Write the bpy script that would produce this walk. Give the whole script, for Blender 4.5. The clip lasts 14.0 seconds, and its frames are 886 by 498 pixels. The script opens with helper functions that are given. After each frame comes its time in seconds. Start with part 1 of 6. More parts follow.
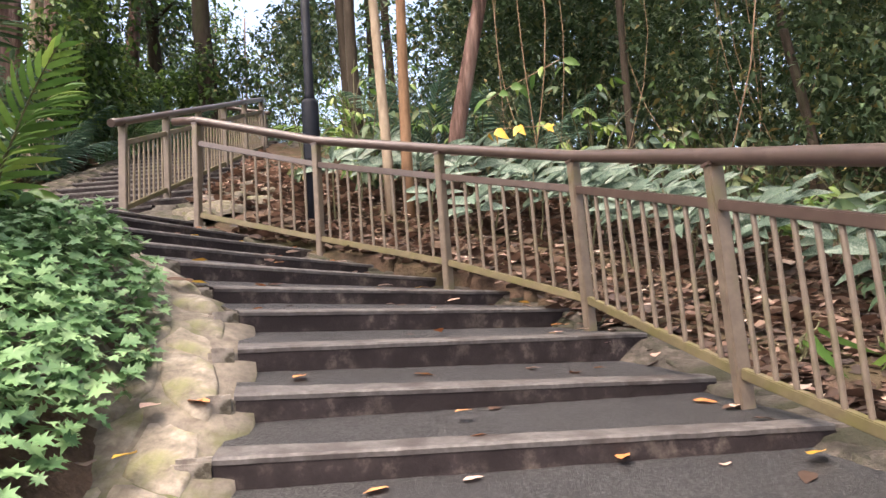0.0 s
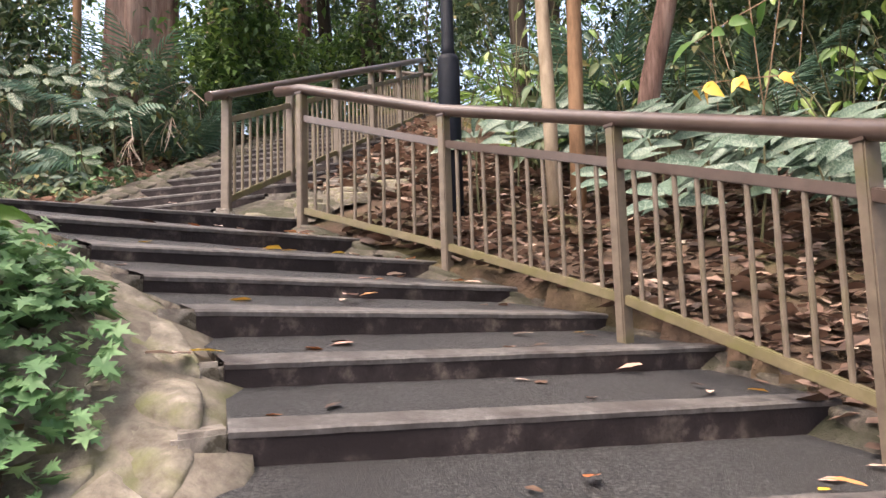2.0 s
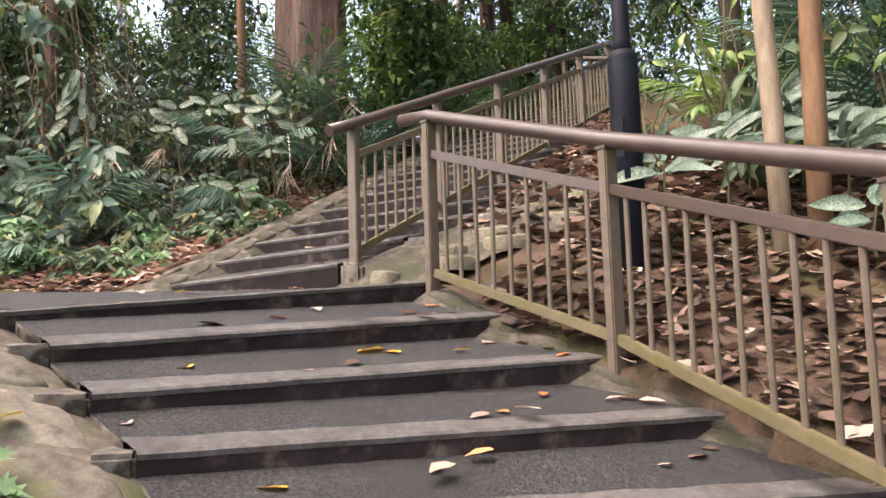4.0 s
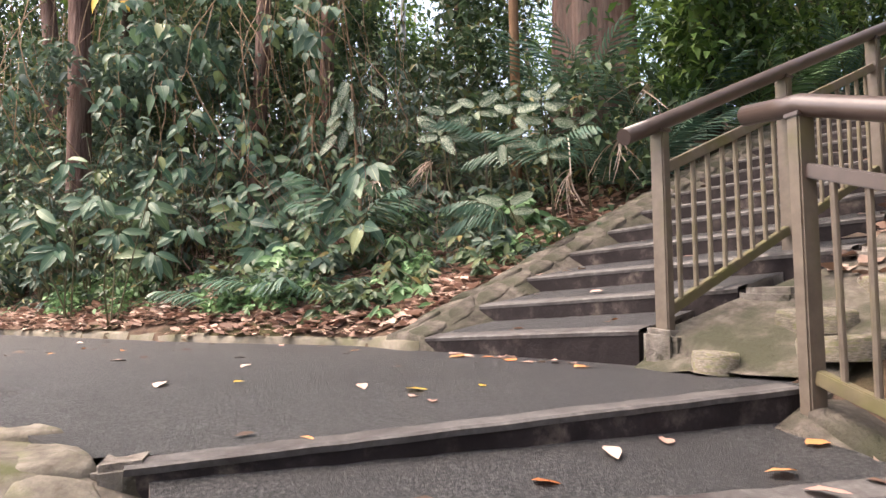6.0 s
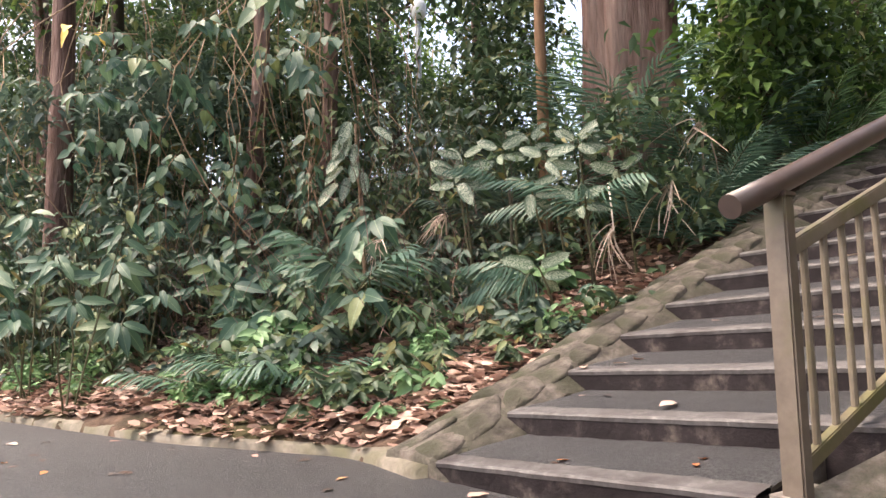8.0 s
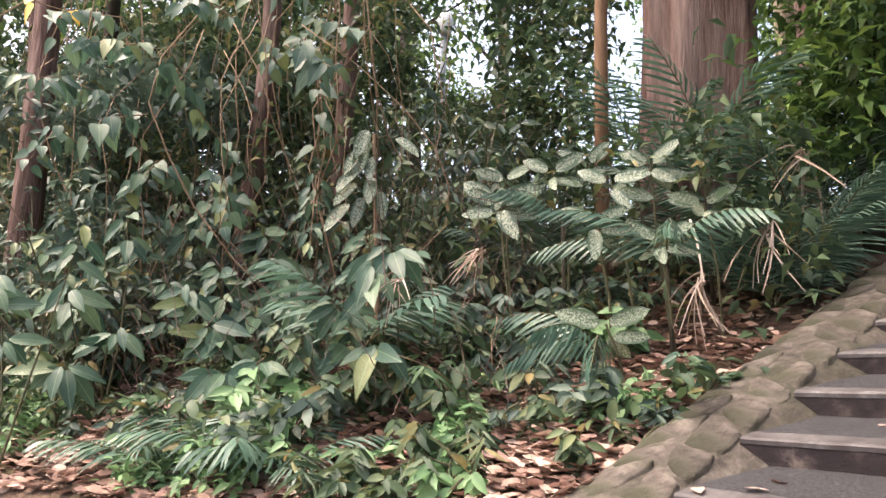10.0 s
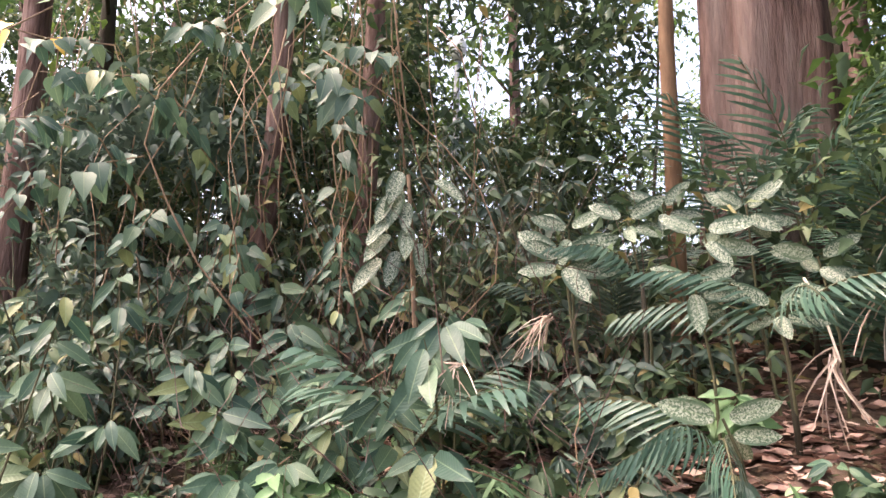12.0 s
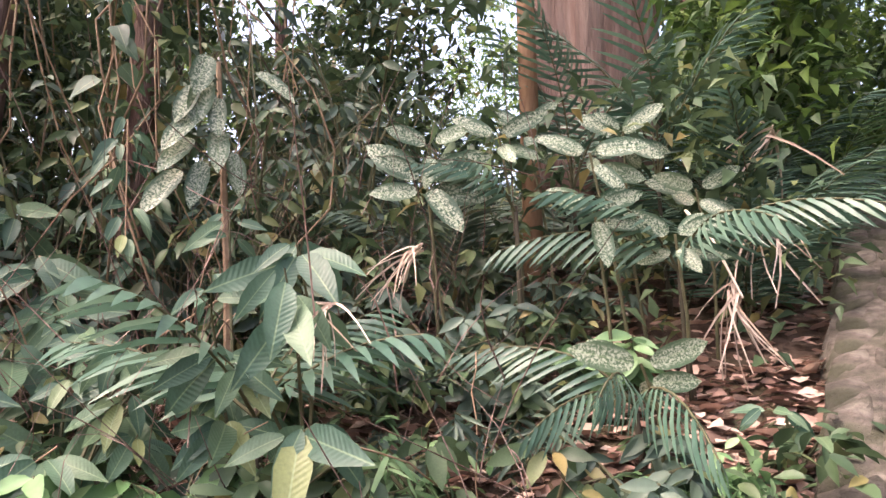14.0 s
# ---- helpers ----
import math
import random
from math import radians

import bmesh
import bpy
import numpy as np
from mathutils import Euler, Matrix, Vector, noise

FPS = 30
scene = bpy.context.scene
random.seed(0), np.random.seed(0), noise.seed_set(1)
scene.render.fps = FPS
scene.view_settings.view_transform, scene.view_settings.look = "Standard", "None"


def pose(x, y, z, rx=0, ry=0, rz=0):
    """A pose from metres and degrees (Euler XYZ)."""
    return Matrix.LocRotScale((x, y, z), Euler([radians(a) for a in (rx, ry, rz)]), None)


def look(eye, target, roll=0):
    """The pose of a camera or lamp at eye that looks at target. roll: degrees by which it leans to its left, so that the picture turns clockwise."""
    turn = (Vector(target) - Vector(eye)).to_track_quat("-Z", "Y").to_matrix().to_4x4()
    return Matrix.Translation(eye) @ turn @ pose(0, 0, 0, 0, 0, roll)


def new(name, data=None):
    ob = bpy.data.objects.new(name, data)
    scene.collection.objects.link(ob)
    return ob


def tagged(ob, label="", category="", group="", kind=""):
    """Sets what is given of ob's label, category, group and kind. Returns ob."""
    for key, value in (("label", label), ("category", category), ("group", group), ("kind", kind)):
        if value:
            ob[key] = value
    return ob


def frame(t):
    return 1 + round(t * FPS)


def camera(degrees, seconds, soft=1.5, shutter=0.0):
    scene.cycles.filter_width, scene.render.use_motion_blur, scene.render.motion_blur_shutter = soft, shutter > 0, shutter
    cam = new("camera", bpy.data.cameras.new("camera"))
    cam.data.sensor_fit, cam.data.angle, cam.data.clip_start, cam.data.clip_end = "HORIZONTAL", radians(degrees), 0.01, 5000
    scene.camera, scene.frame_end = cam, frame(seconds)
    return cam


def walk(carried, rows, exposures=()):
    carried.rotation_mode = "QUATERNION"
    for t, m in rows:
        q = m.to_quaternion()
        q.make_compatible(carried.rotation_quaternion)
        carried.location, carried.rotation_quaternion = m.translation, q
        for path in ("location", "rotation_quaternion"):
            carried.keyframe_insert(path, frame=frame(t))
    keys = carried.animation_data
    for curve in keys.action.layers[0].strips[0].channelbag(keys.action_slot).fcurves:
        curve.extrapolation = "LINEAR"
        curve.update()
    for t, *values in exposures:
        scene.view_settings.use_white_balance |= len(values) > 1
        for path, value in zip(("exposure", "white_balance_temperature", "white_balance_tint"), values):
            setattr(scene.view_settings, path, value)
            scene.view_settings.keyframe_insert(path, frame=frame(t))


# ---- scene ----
cam = camera(64.4, 14.0)
PATH = [
    (0, (1.172, 2.248, -1.31), (0.726, 4.175, -1.013), -4.4),
    (0.5, (1.182, 2.698, -1.186), (0.53, 4.563, -0.877), -3.6),
    (1, (1.205, 3.098, -1.053), (0.512, 4.95, -0.757), -3.8),
    (1.5, (1.142, 3.517, -0.902), (0.26, 5.295, -0.652), -3.2),
    (2, (0.905, 3.878, -0.764), (-0.051, 5.621, -0.548), -1.7),
    (2.2, (0.859, 4.014, -0.694), (-0.11, 5.751, -0.479), -1.3),
    (4.3, (0.39, 5.111, -0.111), (-1.177, 6.342, 0.065), -1.5),
    (4.5, (0.269, 5.199, -0.075), (-1.388, 6.303, 0.115), -1.0),
    (5, (0.014, 5.377, 0.019), (-1.739, 6.319, 0.226), -0.4),
    (5.5, (-0.262, 5.582, 0.159), (-2.1, 6.353, 0.33), -0.0),
    (6, (-0.556, 5.691, 0.261), (-2.413, 6.418, 0.42), -0.4),
    (6.5, (-0.774, 5.839, 0.372), (-2.64, 6.537, 0.551), -2.1),
    (7, (-0.981, 5.991, 0.507), (-2.844, 6.69, 0.712), -1.7),
    (7.5, (-1.275, 6.084, 0.574), (-3.147, 6.757, 0.783), -1.5),
    (7.7, (-1.341, 6.055, 0.586), (-3.208, 6.73, 0.826), -0.7),
    (9.8, (-2.43, 6.235, 0.766), (-4.288, 6.901, 1.087), -1.1),
    (10, (-2.546, 6.273, 0.835), (-4.41, 6.919, 1.168), 2.4),
    (10.5, (-2.767, 6.31, 0.978), (-4.628, 6.956, 1.328), 5.1),
    (11, (-3.052, 6.197, 1.035), (-4.913, 6.833, 1.398), 2.2),
    (11.5, (-3.212, 6.147, 1.148), (-5.071, 6.777, 1.531), -0.9),
    (12, (-3.322, 6.218, 1.182), (-5.175, 6.858, 1.578), 1.5),
    (12.5, (-3.517, 6.13, 1.168), (-5.345, 6.847, 1.548), 1.6),
    (13, (-3.74, 6.123, 1.113), (-5.547, 6.918, 1.431), 1.5),
    (13.5, (-4.047, 6.165, 1.138), (-5.789, 7.1, 1.436), 0.8),
    (14, (-4.298, 6.145, 1.152), (-5.808, 7.425, 1.437), -0.4),
]
walk(cam, [(t, look(eye, target, roll)) for t, eye, target, roll in PATH],
     exposures=[(0, 1.65, 6700, 14), (7.7, 1.62, 6700, 14), (10.5, 1.82, 6700, 18), (14, 2.0, 6700, 24)])

# ---- world, light ----
SUN_EL, SUN_ROT = radians(62), radians(200)
world = bpy.data.worlds.new("world")
scene.world = world
world.use_nodes = True
wn = world.node_tree.nodes
sky = wn.new("ShaderNodeTexSky")
sky.sky_type = "NISHITA"
sky.sun_disc = False
sky.sun_elevation, sky.sun_rotation = SUN_EL, SUN_ROT
sky.air_density, sky.dust_density, sky.ozone_density = 1.0, 8.0, 0.2
world.node_tree.links.new(sky.outputs[0], wn["Background"].inputs[0])
wn["Background"].inputs[1].default_value = 0.25
sun = new("sun", bpy.data.lights.new("sun", "SUN"))
sun.data.energy, sun.data.angle, sun.data.color = 0.45, radians(60), (1.0, 0.95, 0.88)
sun.matrix_world = look((0, 0, 0), (-math.sin(SUN_ROT) * math.cos(SUN_EL), -math.cos(SUN_ROT) * math.cos(SUN_EL), -math.sin(SUN_EL)))


# ---- materials ----
def mat_base(name, rough=0.6, spec=0.5):
    m = bpy.data.materials.new(name)
    m.use_nodes = True
    n = m.node_tree.nodes
    b = n["Principled BSDF"]
    b.inputs["Roughness"].default_value = rough
    b.inputs["Specular IOR Level"].default_value = spec
    return m, n, m.node_tree.links, b


def ramp(n, stops):
    r = n.new("ShaderNodeValToRGB")
    els = r.color_ramp.elements
    while len(els) < len(stops):
        els.new(0.5)
    for e, (p, c) in zip(els, stops):
        e.position = p
        e.color = (*c, 1)
    return r


def noise_tex(n, l, scale, detail=4, rough=0.6, coord="Object", stretch=1.0):
    tc = n.new("ShaderNodeTexCoord")
    t = n.new("ShaderNodeTexNoise")
    t.inputs["Scale"].default_value = scale
    t.inputs["Detail"].default_value = detail
    t.inputs["Roughness"].default_value = rough
    mp = n.new("ShaderNodeMapping")
    mp.inputs["Scale"].default_value = (1, 1, stretch)
    l.new(tc.outputs[coord], mp.inputs["Vector"])
    l.new(mp.outputs[0], t.inputs["Vector"])
    return t


def mix_rgb(n, l, kind, fac, a, b):
    x = n.new("ShaderNodeMix")
    x.data_type, x.blend_type = "RGBA", kind
    for sock, v in ((x.inputs[0], fac), (x.inputs[6], a), (x.inputs[7], b)):
        if isinstance(v, (int, float)):
            sock.default_value = v
        elif isinstance(v, tuple):
            sock.default_value = (*v, 1)
        else:
            l.new(v, sock)
    return x.outputs[2]


def surface(name, stops, scale, rough=0.7, stain=None, stain_scale=2.0, stain_at=(0.45, 0.65), bump=0.3, bump_scale=60, dist=0.01, spec=0.4, vary=0.0, stretch=1.0):
    """Grain colours at one scale, stains at another, a fine relief."""
    m, n, l, b = mat_base(name, rough, spec)
    t = noise_tex(n, l, scale, 6, 0.65, "Object", stretch)
    r = ramp(n, stops)
    l.new(t.outputs[0], r.inputs[0])
    col = r.outputs[0]
    if stain:
        t2 = noise_tex(n, l, stain_scale, 5, 0.6, "Object", stretch)
        f = ramp(n, [(stain_at[0], (0, 0, 0)), (stain_at[1], (1, 1, 1))])
        l.new(t2.outputs[0], f.inputs[0])
        col = mix_rgb(n, l, "MIX", f.outputs[0], col, stain)
    if vary:
        oi = n.new("ShaderNodeObjectInfo")
        hs = n.new("ShaderNodeHueSaturation")
        mr = n.new("ShaderNodeMapRange")
        mr.inputs[3].default_value, mr.inputs[4].default_value = 1 - vary, 1 + vary
        l.new(oi.outputs["Random"], mr.inputs[0])
        l.new(mr.outputs[0], hs.inputs["Value"])
        l.new(col, hs.inputs["Color"])
        col = hs.outputs[0]
    l.new(col, b.inputs["Base Color"])
    t3 = noise_tex(n, l, bump_scale, 4, 0.7, "Object", stretch)
    bp = n.new("ShaderNodeBump")
    bp.inputs["Strength"].default_value, bp.inputs["Distance"].default_value = bump, dist
    l.new(t3.outputs[0], bp.inputs["Height"])
    l.new(bp.outputs[0], b.inputs["Normal"])
    return m


def across(n, l, inner, outer):
    """One near the leaf's midrib, nought past a distance from it."""
    tc, sx = n.new("ShaderNodeTexCoord"), n.new("ShaderNodeSeparateXYZ")
    l.new(tc.outputs["Object"], sx.inputs[0])
    ab, mr = n.new("ShaderNodeMath"), n.new("ShaderNodeMapRange")
    ab.operation = "ABSOLUTE"
    l.new(sx.outputs[0], ab.inputs[0])
    l.new(ab.outputs[0], mr.inputs[0])
    mr.inputs[1].default_value, mr.inputs[2].default_value = inner, outer
    mr.inputs[3].default_value, mr.inputs[4].default_value = 1, 0
    return mr.outputs[0]


def leaf_mat(name, stops, rough=0.42, trans=0.25, speckle=None, spec=0.5, vein=False, margin=0.0):
    """Leaf green that varies from leaf to leaf; some light passes through. A veined leaf has a pale midrib along y."""
    m, n, l, b = mat_base(name, rough, spec)
    geo, oi = n.new("ShaderNodeNewGeometry"), n.new("ShaderNodeObjectInfo")
    add = n.new("ShaderNodeMath")
    add.operation = "ADD"
    l.new(geo.outputs["Random Per Island"], add.inputs[0])
    l.new(oi.outputs["Random"], add.inputs[1])
    fr = n.new("ShaderNodeMath")
    fr.operation = "FRACT"
    l.new(add.outputs[0], fr.inputs[0])
    r = ramp(n, stops)
    l.new(fr.outputs[0], r.inputs[0])
    t = noise_tex(n, l, 25, 3)
    mr = n.new("ShaderNodeMapRange")
    mr.inputs[3].default_value, mr.inputs[4].default_value = 0.7, 1.3
    l.new(t.outputs[0], mr.inputs[0])
    hs = n.new("ShaderNodeHueSaturation")
    l.new(mr.outputs[0], hs.inputs["Value"])
    l.new(r.outputs[0], hs.inputs["Color"])
    col = hs.outputs[0]
    if speckle:
        t2 = noise_tex(n, l, 26, 4, 0.75)
        t2.noise_dimensions = "4D"
        wm = n.new("ShaderNodeMath")
        wm.operation = "MULTIPLY"
        wm.inputs[1].default_value = 40
        l.new(oi.outputs["Random"], wm.inputs[0])
        l.new(wm.outputs[0], t2.inputs["W"])
        f = ramp(n, [(0.47, (0, 0, 0)), (0.55, (1, 1, 1))])
        l.new(t2.outputs[0], f.inputs[0])
        amount = f.outputs[0]
        if margin:
            amount = mix_rgb(n, l, "MULTIPLY", 1.0, amount, across(n, l, margin - 0.07, margin))
        col = mix_rgb(n, l, "MIX", amount, col, speckle)
    if vein:
        pale = mix_rgb(n, l, "MIX", 0.35, col, (0.3, 0.4, 0.22))
        col = mix_rgb(n, l, "MIX", across(n, l, 0.004, 0.014), col, pale)
        tc = n.new("ShaderNodeTexCoord")
        mp = n.new("ShaderNodeVectorMath")
        mp.operation = "ABSOLUTE"
        l.new(tc.outputs["Object"], mp.inputs[0])
        rot = n.new("ShaderNodeMapping")
        rot.inputs["Rotation"].default_value = (0, 0, radians(-58))
        l.new(mp.outputs[0], rot.inputs["Vector"])
        wv = n.new("ShaderNodeTexWave")
        wv.inputs["Scale"].default_value = 5.5
        l.new(rot.outputs[0], wv.inputs["Vector"])
        bp = n.new("ShaderNodeBump")
        bp.inputs["Strength"].default_value, bp.inputs["Distance"].default_value = 0.13, 0.012
        l.new(wv.outputs[1], bp.inputs["Height"])
        l.new(bp.outputs[0], b.inputs["Normal"])
    l.new(col, b.inputs["Base Color"])
    tr = n.new("ShaderNodeBsdfTranslucent")
    l.new(col, tr.inputs[0])
    ms = n.new("ShaderNodeMixShader")
    ms.inputs[0].default_value = trans
    l.new(b.outputs[0], ms.inputs[1])
    l.new(tr.outputs[0], ms.inputs[2])
    l.new(ms.outputs[0], n["Material Output"].inputs[0])
    return m


ASPHALT = surface("asphalt", [(0.38, (0.0075, 0.0078, 0.009)), (0.5, (0.028, 0.0277, 0.0302)), (0.62, (0.084, 0.0825, 0.085))], 85, 0.5, (0.0255, 0.0245, 0.0265), 1.6, (0.45, 0.75), 1.0, 110, 0.012)
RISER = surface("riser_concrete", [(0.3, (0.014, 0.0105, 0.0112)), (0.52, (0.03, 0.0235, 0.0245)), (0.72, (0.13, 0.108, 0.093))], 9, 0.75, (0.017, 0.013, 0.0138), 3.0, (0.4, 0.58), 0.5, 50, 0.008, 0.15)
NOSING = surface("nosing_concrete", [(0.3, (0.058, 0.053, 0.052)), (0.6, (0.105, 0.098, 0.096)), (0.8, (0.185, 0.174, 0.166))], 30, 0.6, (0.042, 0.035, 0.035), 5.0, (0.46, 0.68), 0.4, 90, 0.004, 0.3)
STONE = surface("kerb_stone", [(0.3, (0.08, 0.07, 0.055)), (0.5, (0.165, 0.144, 0.117)), (0.72, (0.29, 0.26, 0.215))], 13, 0.8, (0.135, 0.137, 0.06), 4.5, (0.48, 0.68), 0.7, 60, 0.008, 0.25, 0.22)
EDGE_GREY = surface("grey_brown_edging", [(0.3, (0.037, 0.032, 0.027)), (0.5, (0.088, 0.076, 0.064)), (0.75, (0.18, 0.158, 0.134))], 13, 0.85, (0.042, 0.042, 0.027), 3.0, (0.45, 0.62), 0.9, 40, 0.02, 0.2, 0.2)
END_BLOCK = surface("pale_mortared_block", [(0.3, (0.07, 0.06, 0.054)), (0.5, (0.19, 0.168, 0.147)), (0.7, (0.44, 0.41, 0.37))], 10, 0.85, (0.045, 0.04, 0.03), 5, (0.5, 0.62), 0.8, 40, 0.015, 0.2, 0.2)
MORTAR = surface("mortar", [(0.3, (0.085, 0.073, 0.06)), (0.7, (0.2, 0.174, 0.143))], 16, 0.85, (0.085, 0.092, 0.04), 3, (0.5, 0.65), 0.6, 60, 0.01, 0.2)
TAN_BAR = surface("tan_bar_paint", [(0.3, (0.13, 0.105, 0.075)), (0.7, (0.2, 0.165, 0.12))], 12, 0.5, (0.13, 0.118, 0.05), 5, (0.5, 0.68), 0.15, 90, 0.003, 0.4)
KERB = surface("kerb_concrete", [(0.3, (0.1, 0.086, 0.066)), (0.7, (0.2, 0.175, 0.14))], 14, 0.8, (0.09, 0.085, 0.05), 2.4, (0.48, 0.66), 0.6, 50, 0.01, 0.3)
RAIL = surface("brown_rail_paint", [(0.3, (0.055, 0.038, 0.033)), (0.7, (0.085, 0.06, 0.052))], 10, 0.3, (0.05, 0.038, 0.03), 5, (0.55, 0.7), 0.08, 120, 0.002, 0.6)
POST = surface("weathered_post_paint", [(0.3, (0.085, 0.066, 0.052)), (0.7, (0.145, 0.115, 0.088))], 12, 0.5, (0.1, 0.088, 0.045), 4, (0.5, 0.68), 0.15, 90, 0.003, 0.5)
LOWBAR = surface("mossy_bar_paint", [(0.3, (0.09, 0.074, 0.042)), (0.7, (0.145, 0.12, 0.068))], 12, 0.55, (0.1, 0.092, 0.035), 5, (0.45, 0.65), 0.2, 90, 0.003, 0.4)
SOIL = surface("forest_soil", [(0.3, (0.034, 0.024, 0.018)), (0.5, (0.08, 0.054, 0.039)), (0.75, (0.15, 0.1, 0.074))], 7, 0.95, (0.055, 0.048, 0.023), 1.1, (0.5, 0.66), 0.8, 30, 0.03, 0.15)
BARK = surface("red_brown_bark", [(0.34, (0.045, 0.026, 0.022)), (0.5, (0.135, 0.082, 0.069)), (0.72, (0.27, 0.19, 0.168))], 9, 0.85, (0.2, 0.155, 0.138), 2.5, (0.5, 0.72), 1.0, 22, 0.04, 0.2, stretch=0.12)
BARK_ORANGE = surface("orange_bark", [(0.3, (0.1, 0.056, 0.032)), (0.6, (0.2, 0.12, 0.07)), (0.85, (0.29, 0.195, 0.13))], 14, 0.8, (0.12, 0.085, 0.055), 4, (0.5, 0.7), 0.6, 35, 0.012, 0.2, stretch=0.2)
BARK_PALE = surface("pale_bark", [(0.3, (0.16, 0.12, 0.085)), (0.6, (0.29, 0.235, 0.175)), (0.85, (0.38, 0.32, 0.25))], 14, 0.8, (0.15, 0.13, 0.08), 4, (0.5, 0.7), 0.5, 40, 0.01, 0.2, stretch=0.25)
BARK_DARK = surface("dark_bark", [(0.3, (0.02, 0.016, 0.012)), (0.6, (0.05, 0.039, 0.03)), (0.85, (0.1, 0.08, 0.06))], 10, 0.9, (0.05, 0.052, 0.028), 3, (0.5, 0.7), 0.7, 30, 0.02, 0.2, stretch=0.2)
STEM = surface("green_brown_stem", [(0.3, (0.04, 0.045, 0.02)), (0.7, (0.11, 0.1, 0.05))], 12, 0.7, None, bump=0.2)
VINE = surface("dry_vine", [(0.3, (0.15, 0.09, 0.055)), (0.7, (0.33, 0.23, 0.15))], 14, 0.8, None, bump=0.2)
LAMP_PAINT = surface("dark_blue_grey_paint", [(0.3, (0.006, 0.008, 0.013)), (0.7, (0.012, 0.014, 0.021))], 8, 0.55, None, bump=0.05, spec=0.1)
LAMP_GREY = surface("grey_lamp_paint", [(0.3, (0.1, 0.12, 0.13)), (0.7, (0.16, 0.18, 0.19))], 8, 0.45, None, bump=0.05)
LAMP_GLASS = surface("milky_lamp_globe", [(0.3, (0.5, 0.5, 0.5)), (0.7, (0.65, 0.65, 0.65))], 4, 0.25, None, bump=0.02)

LEAF = leaf_mat("shrub_leaf", [(0.0, (0.03, 0.053, 0.028)), (0.35, (0.05, 0.088, 0.046)), (0.7, (0.082, 0.13, 0.062)), (0.93, (0.135, 0.165, 0.07)), (1.0, (0.24, 0.19, 0.075))], 0.45, 0.3, spec=0.3)
LEAF_BLUE = leaf_mat("blue_green_leaf", [(0.0, (0.042, 0.072, 0.056)), (0.5, (0.072, 0.116, 0.087)), (0.93, (0.112, 0.16, 0.115)), (1.0, (0.22, 0.2, 0.085))], 0.44, 0.28, spec=0.32)
BIG_GREEN = leaf_mat("broad_veined_leaf", [(0.0, (0.036, 0.082, 0.055)), (0.5, (0.064, 0.124, 0.081)), (0.9, (0.105, 0.172, 0.097)), (1.0, (0.17, 0.2, 0.075))], 0.42, 0.28, spec=0.34, vein=True)
LEAF_BRIGHT = leaf_mat("bright_leaf", [(0.0, (0.06, 0.135, 0.03)), (0.5, (0.105, 0.2, 0.045)), (1.0, (0.19, 0.275, 0.06))], 0.42, 0.35)
LEAF_FAR = leaf_mat("canopy_leaf", [(0.0, (0.03, 0.065, 0.02)), (0.4, (0.055, 0.11, 0.03)), (0.75, (0.1, 0.175, 0.04)), (1.0, (0.18, 0.26, 0.06))], 0.5, 0.35)
COVER = leaf_mat("ground_cover_leaf", [(0.0, (0.075, 0.16, 0.065)), (0.5, (0.135, 0.25, 0.108)), (1.0, (0.23, 0.36, 0.175))], 0.45, 0.28, spec=0.35)
PALM = leaf_mat("palm_leaf", [(0.0, (0.045, 0.1, 0.07)), (0.6, (0.075, 0.14, 0.1)), (1.0, (0.115, 0.188, 0.13))], 0.36, 0.28, spec=0.4)
DIEFF = leaf_mat("speckled_leaf", [(0.0, (0.036, 0.075, 0.045)), (0.6, (0.055, 0.1, 0.06)), (1.0, (0.085, 0.135, 0.075))], 0.4, 0.22, speckle=(0.37, 0.41, 0.31), spec=0.32, vein=True, margin=0.17)
DIEFF_PALE = leaf_mat("pale_grey_green_leaf", [(0.0, (0.036, 0.072, 0.05)), (0.6, (0.064, 0.11, 0.08)), (1.0, (0.1, 0.155, 0.115))], 0.42, 0.2, speckle=(0.165, 0.215, 0.17), spec=0.35)
LITTER = leaf_mat("dead_leaf", [(0.0, (0.032, 0.022, 0.018)), (0.35, (0.08, 0.047, 0.035)), (0.62, (0.15, 0.09, 0.066)), (0.87, (0.25, 0.168, 0.13)), (1.0, (0.45, 0.37, 0.31))], 0.65, 0.15)
PINK_LITTER = leaf_mat("pinkish_leaf_litter", [(0.0, (0.1, 0.066, 0.052)), (0.25, (0.22, 0.135, 0.105)), (0.55, (0.36, 0.23, 0.185)), (0.85, (0.44, 0.31, 0.25)), (1.0, (0.52, 0.42, 0.35))], 0.7, 0.18, spec=0.25)
DRY = leaf_mat("dried_frond", [(0.0, (0.36, 0.27, 0.21)), (0.5, (0.5, 0.4, 0.33)), (1.0, (0.64, 0.55, 0.47))], 0.65, 0.15, spec=0.2)
YELLOW = leaf_mat("yellow_leaf", [(0.0, (0.5, 0.26, 0.03)), (0.5, (0.62, 0.38, 0.05)), (1.0, (0.7, 0.5, 0.08))], 0.5, 0.15)
ORANGE = leaf_mat("orange_brown_leaf", [(0.0, (0.36, 0.12, 0.04)), (0.5, (0.5, 0.2, 0.07)), (1.0, (0.55, 0.27, 0.12))], 0.55, 0.12)
PINKISH = leaf_mat("pinkish_dead_leaf", [(0.0, (0.38, 0.22, 0.18)), (0.5, (0.5, 0.34, 0.28)), (1.0, (0.58, 0.45, 0.38))], 0.55, 0.12)
